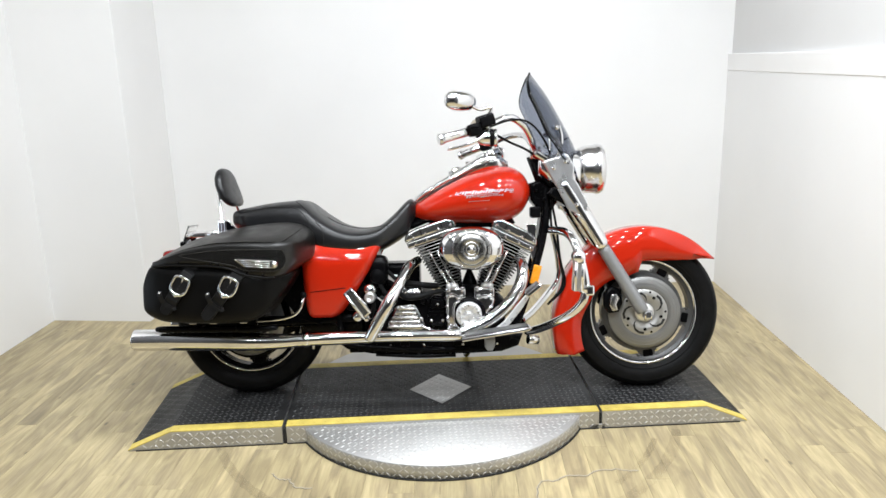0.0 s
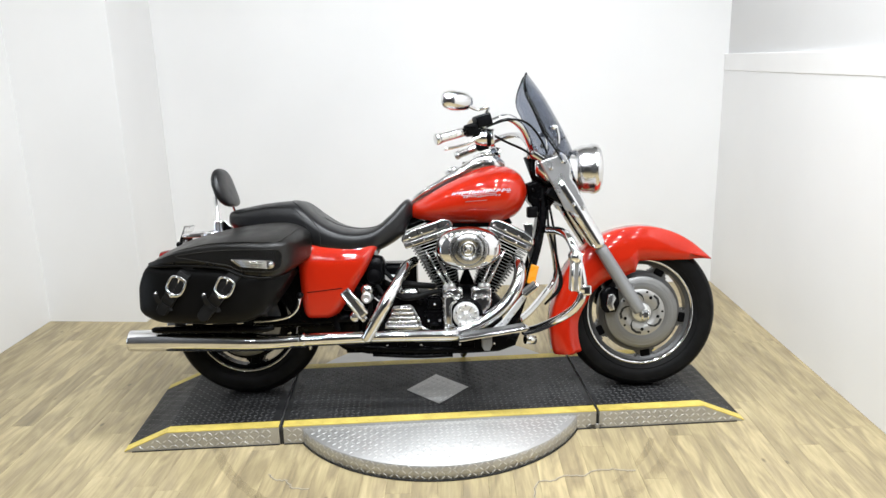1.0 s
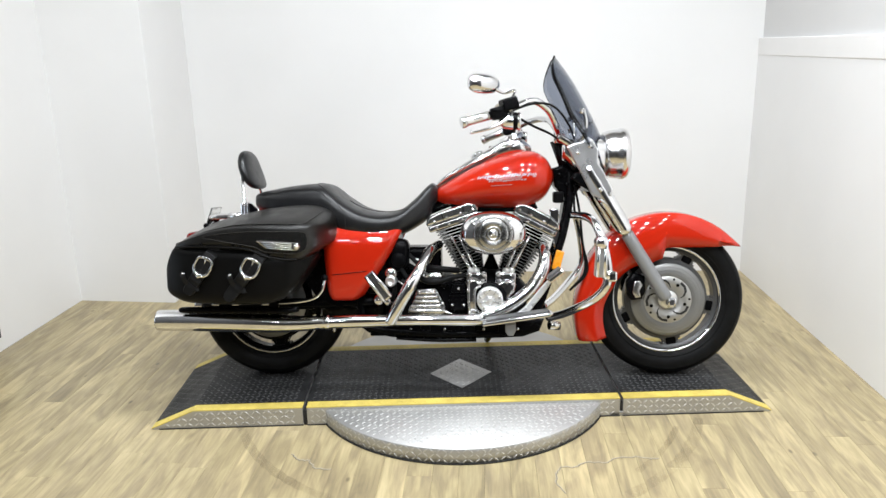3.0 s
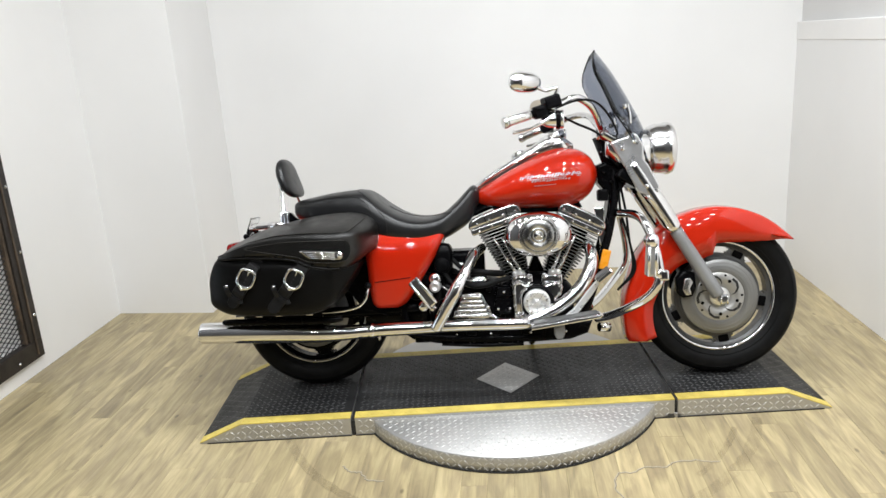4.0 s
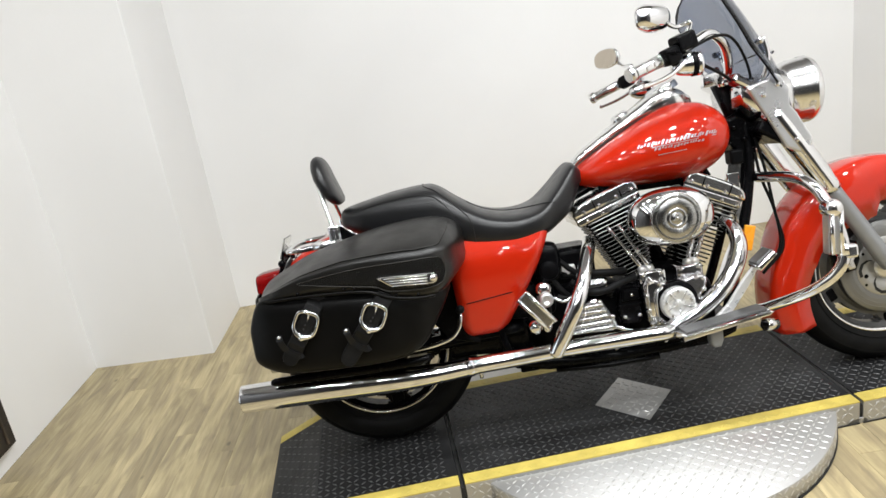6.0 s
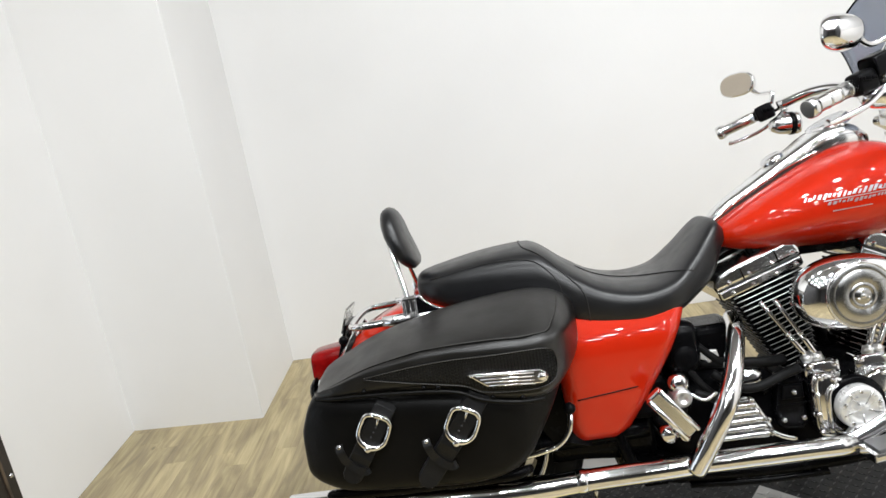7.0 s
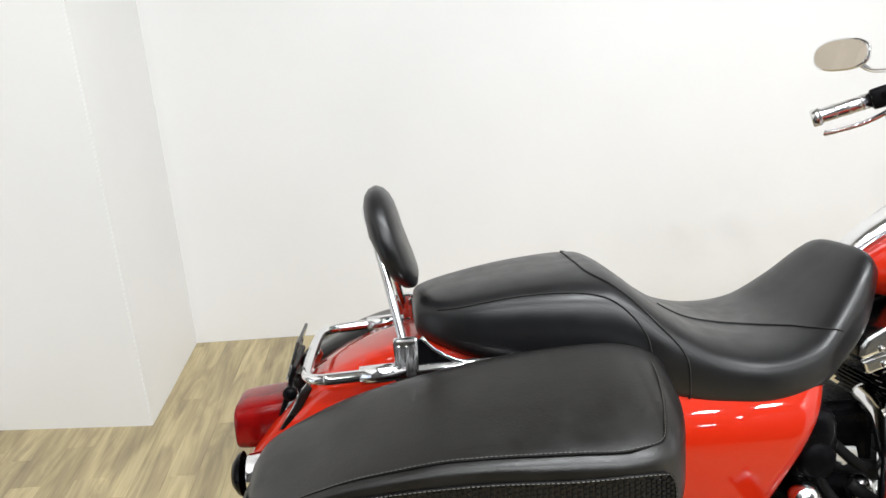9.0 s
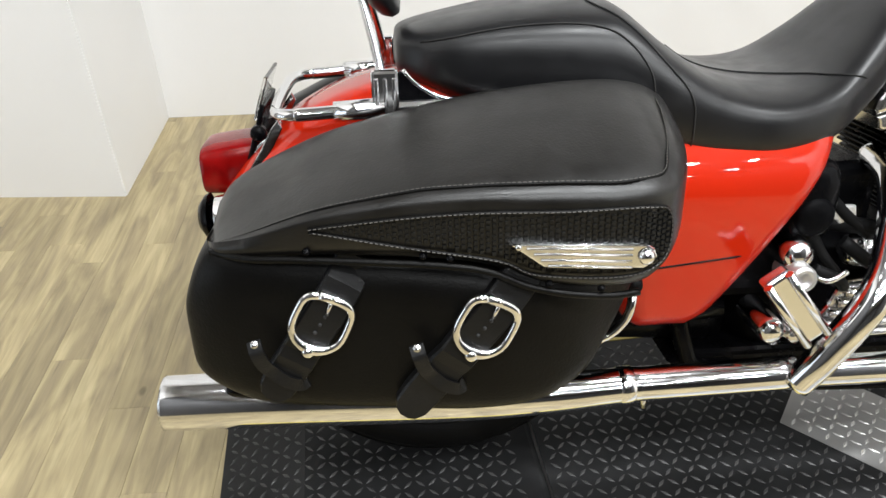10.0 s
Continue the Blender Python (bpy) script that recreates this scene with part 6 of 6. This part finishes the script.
# front fork, nacelle, lamp, screen
def front_end():
    d = (Vector((0.838, 0, 0.312)) - Vector((0.448, 0, 0.958)))
    d.normalize()
    up = Vector((0.448, 0, 0.958))

    def at(l, y):
        p = up + d * l
        return (p.x, y, p.z)
    fk = part("fork", tube([at(0.40, -0.118), at(0.56, -0.118), at(0.715, -0.118), at(0.73, -0.118)], [0.025, 0.0265, 0.0265, 0.022], 24, 4), M_ALU, bike, "grey cast fork slider")
    part("slider", tube([at(0.40, 0.118), at(0.56, 0.118), at(0.715, 0.118), at(0.73, 0.118)], [0.025, 0.0265, 0.0265, 0.022], 24, 4), M_ALU, fk)
    for s in (-1, 1):
        part("fork_tube", tube([at(-0.02, s * 0.118), at(0.42, s * 0.118)], 0.022, 20), M_CHROME, fk)
        part("slider_cover", tube([at(0.10, s * 0.118), at(0.2, s * 0.118), at(0.40, s * 0.118), at(0.41, s * 0.118)], [0.036, 0.037, 0.033, 0.028], 24, 4), M_CHROME, fk, "chrome fork cover")
        part("axle_clamp", box(-0.02, 0.02, s * 0.118 - 0.012, s * 0.118 + 0.012, -0.014, 0.016, 0.006, 2, turn=pose(FW[0], 0, FW[2])), M_ALU, fk, "axle clamp")
        for q in (-0.012, 0.012):
            part("clamp_bolt", tube([(FW[0] + q, s * 0.132, FW[2] - 0.022), (FW[0] + q, s * 0.132, FW[2] + 0.018)], 0.004, 8), M_CHROME, fk)
        # pressed nacelle side plate
        o = [(0.418, 0.952), (0.445, 0.964), (0.480, 0.972), (0.500, 0.990), (0.522, 0.978), (0.545, 0.935), (0.543, 0.885), (0.560, 0.862), (0.602, 0.778), (0.598, 0.752), (0.560, 0.738), (0.520, 0.757), (0.476, 0.843), (0.438, 0.913)]
        pl = slab(o, s * 0.135, s * 0.152, 0.006, 3)
        part("nacelle_side", smooth(pl, False), M_PLATEN, fk, "polished nacelle side cover")
        for x, z in ((0.463, 0.926), (0.552, 0.777), (0.508, 0.952)):
            part("dome_nut", lathe([(0, -s * -0.011), (0.006, s * 0.009), (0.0095, s * 0.003), (0.0095, 0)], 14, "y", (x, s * 0.152, z)), M_CHROME, fk)
        part("axle_nut", lathe([(0, s * 0.024), (0.012, s * 0.024), (0.015, s * 0.018), (0.015, 0)], 12, "y", (FW[0], s * 0.10, FW[2])), M_CHROME, fk)
        # caliper
        part("brake_caliper", smooth(slab([(0.672, 0.40), (0.70, 0.435), (0.745, 0.42), (0.75, 0.36), (0.735, 0.325), (0.695, 0.32), (0.672, 0.345)], s * 0.095, s * 0.035, 0.012, 3)), M_BLACK, fk, "black brake caliper")
        part("caliper_cover", smooth(slab([(0.70, 0.40), (0.722, 0.405), (0.735, 0.385), (0.722, 0.36), (0.728, 0.335), (0.705, 0.33), (0.692, 0.355)], s * 0.105, s * 0.09, 0.006, 3)), M_BRUSH, fk)
    part("axle", tube([(FW[0], -0.14, FW[2]), (FW[0], 0.14, FW[2])], 0.011, 16), M_CHROME, fk)
    part("lower_yoke", box(0.44, 0.54, -0.14, 0.14, 0.79, 0.83, 0.01, turn=pose(0.49, 0, 0.81, 0, 33, 0) @ pose(-0.49, 0, -0.81)), M_BLACK, fk)
    part("upper_yoke", box(0.38, 0.47, -0.14, 0.14, 0.955, 0.985, 0.01, turn=pose(0.425, 0, 0.97, 0, 33, 0) @ pose(-0.425, 0, -0.97)), M_CHROME, fk)
    part("nacelle", hull([(0.41, 0, 0.12, 0.99, 0.90), (0.46, 0, 0.132, 1.0, 0.85), (0.53, 0, 0.125, 0.995, 0.84), (0.58, 0, 0.105, 0.985, 0.85)], p=3.2), M_CHROME, fk, "chrome headlamp nacelle")
    lamp = part("headlamp", lathe([(0.0, -0.03), (0.06, -0.018), (0.09, 0.008), (0.1, 0.04), (0.102, 0.075), (0.106, 0.078), (0.106, 0.092), (0.099, 0.106), (0.09, 0.112)], 48, "x", (0.575, 0, 0.925)), M_SATIN, fk, "round chrome headlamp")
    part("headlamp_lens", lathe([(0.0, 0.126), (0.05, 0.123), (0.09, 0.111)], 48, "x", (0.575, 0, 0.925)), M_CLEAR, fk)
    part("reflector_bowl", lathe([(0.0, 0.02), (0.05, 0.04), (0.095, 0.10)], 40, "x", (0.575, 0, 0.925)), M_CHROME, fk)
    part("red_badge", lathe([(0, -0.012), (0.016, -0.01), (0.02, 0.0), (0.02, 0.02)], 24, "y", (0.40, -0.12, 0.985)), M_LENS, fk)
    return fk


front_end()


def screen():
    """A smoked screen, wrapped back at the sides, with a rounded top."""
    line = catmull([(0.612, 0.845), (0.602, 0.93), (0.570, 1.02), (0.526, 1.112), (0.460, 1.232), (0.388, 1.335)], 5)
    rings = []
    n = len(line) - 1
    for i, (x, z) in enumerate(line):
        f = i / n
        w = float(np.interp(f, [0, 0.2, 0.35, 0.6, 0.85, 0.95, 1.0], [0.135, 0.15, 0.195, 0.222, 0.20, 0.15, 0.07]))
        row = []
        for j in range(21):
            t = -1 + 2 * j / 20
            row.append((x - 0.100 * abs(t) ** 2.2 * (w / 0.22) ** 2, 0.03 + w * t, z - 0.035 * abs(t) ** 2 * (w / 0.2)))
        rings.append(row)
    s = solid(part("screen", smooth(skin(rings, False, False)), M_SMOKE, bike, "smoked wrap-around windscreen"), 0.004)
    s.visible_shadow = True
    edge = [rings[k][0] for k in range(5, n + 1)] + rings[n][1:-1] + [rings[k][-1] for k in range(n, 4, -1)]
    part("screen_edge", tube(edge[::2], 0.0028, 6, 2), M_PLASTIC, s)
    for q in (-1, 1):
        part("screen_bracket", tube([(0.47, 0.02 + q * 0.13, 0.95), (0.49, 0.02 + q * 0.15, 1.0), (0.495, 0.025 + q * 0.16, 1.05), (0.485, 0.03 + q * 0.165, 1.10)], 0.009, 10, 5), M_CHROME, s, "chrome screen bracket")
        for z in (1.04, 1.09):
            part("screen_bolt", lathe([(0, q * 0.008), (0.007, q * 0.006), (0.011, 0)], 12, "y", (0.475, 0.03 + q * 0.175, z)), M_CHROME, s)
    part("screen_strap", tube([(0.525, -0.11, 1.05), (0.545, -0.05, 1.06), (0.552, 0.03, 1.063), (0.545, 0.11, 1.06), (0.525, 0.17, 1.05)], 0.006, 8, 4, flat=0.5), M_CHROME, s)


screen()


# handlebar with its controls and mirrors
def handlebar():
    RG, LG = (0.003, -0.36, 1.034), (0.085, 0.47, 1.02)
    bar_pts = [(0.18, -0.30, 1.085), (0.225, -0.285, 1.105), (0.285, -0.25, 1.122), (0.345, -0.19, 1.088), (0.385, -0.11, 1.025), (0.40, -0.03, 1.0), (0.41, 0.07, 1.005), (0.41, 0.17, 1.04), (0.385, 0.26, 1.09), (0.33, 0.33, 1.10), (0.245, 0.385, 1.075)]
    hb = part("handlebar", tube(bar_pts, 0.0145, 16, 6), M_CHROME, bike, "chrome handlebar with controls")
    for s, end, inner in ((-1, RG, bar_pts[0]), (1, LG, bar_pts[-1])):
        e, i = Vector(end), Vector(inner)
        d = (i - e).normalized()
        g = part("grip", tube([e, e + d * 0.004, e + d * 0.02, e + d * 0.024, e + d * 0.125], [0.018, 0.021, 0.021, 0.0175, 0.0175], 20, 2), M_SATIN, hb, "chrome hand grip")
        for k in range(3):
            part("grip_band", tube([e + d * (0.05 + 0.028 * k), e + d * (0.054 + 0.028 * k)], 0.0182, 20), M_SATIN, g)
        c = e + d * 0.15
        part("switch_housing", hull([(-0.024, 0, 0.017, 0.019, -0.02), (-0.018, 0, 0.021, 0.023, -0.024), (0.018, 0, 0.021, 0.023, -0.024), (0.024, 0, 0.017, 0.019, -0.02)], p=4), M_PLASTIC, hb, "black switch housing", Matrix.Translation(c) @ d.to_track_quat("X", "Z").to_matrix().to_4x4())
        for k in range(3):
            part("switch", box(-0.006, 0.006, -0.004, 0.004, -0.004, 0.004, 0.0015, 1, turn=Matrix.Translation(c + Vector((-0.012 + 0.012 * k, -0.026, 0.006)))), M_BLACKM, hb)
        cyl = e + d * 0.185 + Vector((0.012, 0, 0.022))
        if s < 0:
            part("master_cylinder", hull([(-0.03, 0, 0.019, 0.02, -0.02), (-0.026, 0, 0.024, 0.026, -0.022), (0.026, 0, 0.024, 0.026, -0.022), (0.03, 0, 0.019, 0.02, -0.02)], p=5), M_BLACK, hb, "black master cylinder", Matrix.Translation(cyl) @ d.to_track_quat("X", "Z").to_matrix().to_4x4())
        le = e + Vector((0.045, s * 0.0, -0.03))
        part("lever", tube([e + d * 0.185 + Vector((0.03, 0, -0.008)), e + d * 0.12 + Vector((0.055, 0, -0.022)), e + d * 0.06 + Vector((0.058, 0, -0.033)), le + Vector((0.0, 0, -0.004)), le - d * 0.012], [0.008, 0.007, 0.0062, 0.006, 0.008], 10, 5), M_CHROME, hb, "chrome hand lever")
        # bullet signal under the housing
        sg = e + d * 0.205 + Vector((0.0, 0, -0.045 if s < 0 else -0.062))
        part("turn_signal", lathe([(0.0, -0.05), (0.016, -0.044), (0.027, -0.024), (0.031, 0.0), (0.031, 0.024), (0.034, 0.026), (0.034, 0.036), (0.0, 0.04)], 28, "x", sg), M_CHROME, hb, "chrome bullet turn signal")
        part("signal_band", lathe([(0.0315, 0.008), (0.0345, 0.010), (0.0345, 0.022), (0.0315, 0.024)], 28, "x", sg), M_BLACK, hb)
        part("signal_stem", tube([sg + Vector((0, 0, 0.02)), e + d * 0.205], 0.008, 10), M_CHROME, hb)
        # mirror
        mc = Vector((0.088, -0.352, 1.178)) if s < 0 else Vector((0.175, 0.505, 1.165))
        stem = [e + d * 0.17 + Vector((0.0, 0, 0.016)), e + d * 0.165 + Vector((0.012, 0, 0.05)), mc + Vector((0.055, -0.03, -0.040)), mc + Vector((0.03, 0, -0.012))] if s > 0 else [e + d * 0.18 + Vector((0.01, 0, 0.02)), e + d * 0.19 + Vector((0.03, s * 0.01, 0.07)), mc + Vector((0.075, -s * 0.035, -0.03)), mc + Vector((0.03, 0, -0.012))]
        part("mirror_stem", tube(stem, [0.0075, 0.0065, 0.006, 0.008], 10, 6), M_CHROME, hb, "chrome mirror stem")
        shell = bmesh.new()
        rings = []
        for f, h in ((0.25, 0.036), (0.6, 0.030), (0.85, 0.019), (0.97, 0.006), (1.0, -0.004), (0.96, -0.006)):
            rings.append([(h, f * 0.072 * math.copysign(abs(math.cos(t)) ** 0.8, math.cos(t)), f * 0.038 * math.copysign(abs(math.sin(t)) ** 0.8, math.sin(t))) for t in (2 * math.pi * j / 40 for j in range(40))])
        skin(rings, bm=shell)
        turn = Matrix.Translation(mc) @ pose(0, 0, 0, 0, 4, -52 if s < 0 else 24)
        part("mirror_shell", smooth(shell), M_CHROME, hb, "chrome teardrop mirror", turn)
        gl = bmesh.new()
        gl.faces.new([gl.verts.new((-0.0066, 0.067 * math.copysign(abs(math.cos(t)) ** 0.8, math.cos(t)), 0.0340 * math.copysign(abs(math.sin(t)) ** 0.8, math.sin(t)))) for t in (2 * math.pi * j / 40 for j in range(40))])
        part("mirror_glass", gl, M_MIRROR, hb, "mirror glass", turn)
        part("cable", tube([c + d * 0.02 + Vector((0.0, 0, -0.01)), c + d * 0.10 + Vector((0.05, 0, 0.01)), Vector((0.37, s * 0.24 + 0.04, 1.10)), Vector((0.44, s * 0.14 + 0.02, 1.02)), Vector((0.47, s * 0.06, 0.93)), Vector((0.46, s * 0.04, 0.85))], 0.0045, 8, 6), M_RUBBER, hb, "black control cable")
    part("riser", box(0.375, 0.43, -0.05, 0.09, 0.97, 1.025, 0.012), M_CHROME, hb, "chrome handlebar clamp")
    part("brake_hose", tube([(0.20, -0.27, 1.07), (0.28, -0.22, 1.03), (0.36, -0.14, 1.0), (0.43, -0.08, 0.95)], 0.005, 8, 6), M_RUBBER, hb)


handlebar()

# side stand on the far side
part("side_stand", tube([(0.16, 0.13, 0.20), (0.12, 0.23, 0.125), (0.10, 0.31, 0.074), (0.095, 0.335, 0.070)], [0.014, 0.013, 0.012, 0.012], 12, 4), M_BLACK, bike, "black side stand")


# ---- floor planks ----
floor = tagged(part("floor", box(LEFT - 0.2, RIGHT + 0.2, FRONT - 0.2, BACK + 0.2, -0.12, -0.006), M_UNDER, None, "pale limed oak plank floor", ROOM), kind="structure", category="floor")
PW, PL = 0.0905, 0.914


def plank_mesh(w, l):
    return mesh_of("plank", box(0.0002, w - 0.0002, 0.0002, l - 0.0002, -0.006, 0.0, 0.0005, 1), M_PLANK)


full = plank_mesh(PW, PL)
rnd = random.Random(5)
behind = bmesh.new()
u = LEFT
while u < RIGHT - 0.002:
    w = min(PW, RIGHT - u)
    v = FRONT - rnd.random() * PL
    while v < BACK:
        a, b = max(v, FRONT), min(v + PL, BACK)
        if b - a > 0.02 and b < -2.9:
            box(u + 0.0004, u + w - 0.0004, a + 0.0004, b - 0.0004, -0.006, 0.0, bm=behind)
        elif b - a > 0.02:
            me = full if (b - a > PL - 1e-6 and w == PW) else plank_mesh(w, b - a)
            p = new("plank", me)
            p.parent, p.location = floor, (u, a, 0.0)
        v += PL
    u += PW
part("plank_field", behind, M_PLANK, floor)["kind"] = "stuff"


# worn marks in the vinyl round the turntable
def strip(pts, w, name, material, label, lift=0.0006):
    bm = bmesh.new()
    P = [Vector((*p, lift)) for p in pts]
    rows = []
    for i, p in enumerate(P):
        d = (P[min(i + 1, len(P) - 1)] - P[max(i - 1, 0)]).normalized()
        n = Vector((-d.y, d.x, 0)) * w * rnd.uniform(0.7, 1.0)
        rows.append((bm.verts.new(p - n), bm.verts.new(p + n)))
    for a, b in zip(rows, rows[1:]):
        bm.faces.new((a[0], b[0], b[1], a[1]))
    ob = part(name, bm, material, None, label)
    ob["kind"], ob["category"] = "structure", "floor mark"


M_CRACK = mat("dark_crack", (0.14, 0.115, 0.085), 0.7, vary=0.4, scale=40)
M_TEAR = mat("pale_torn_vinyl", (0.40, 0.36, 0.28), 0.6, vary=0.12, scale=30)
M_SCUFF = faint("worn_scuff", (0.17, 0.13, 0.08), 0.22)
for rad, a0, a1, w in ((0.93, 198, 240, 0.03), (0.985, 302, 340, 0.035), (0.91, 310, 334, 0.02)):
    strip([(-0.155 + rad * math.cos(radians(a0 + (a1 - a0) * q / 24)), -0.045 + rad * math.sin(radians(a0 + (a1 - a0) * q / 24))) for q in range(25)], w * 0.7, "scuff_mark", M_SCUFF, "faint curved scuff worn into the plank floor")
for chain in ([(0.15, -0.74), (0.17, -0.70), (0.22, -0.705), (0.26, -0.675), (0.34, -0.68), (0.37, -0.655), (0.45, -0.65), (0.475, -0.66), (0.53, -0.665)], [(0.15, -0.74), (0.14, -0.80), (0.16, -0.86)], [(-0.80, -0.56), (-0.77, -0.60), (-0.73, -0.61), (-0.70, -0.66), (-0.64, -0.67)]):
    jag = []
    for (x0, y0), (x1, y1) in zip(chain, chain[1:]):
        for k in range(5):
            jag.append((x0 + (x1 - x0) * k / 5 + rnd.uniform(-0.004, 0.004), y0 + (y1 - y0) * k / 5 + rnd.uniform(-0.004, 0.004)))
    jag.append(chain[-1])
    strip(jag, 0.0036, "torn_patch", M_TEAR, "pale ragged tear in the plank floor's vinyl", 0.0009)
    strip([(x, y - 0.004) for x, y in jag], 0.0014, "floor_crack", M_CRACK, "thin dark crack beside a tear in the floor", 0.0015)
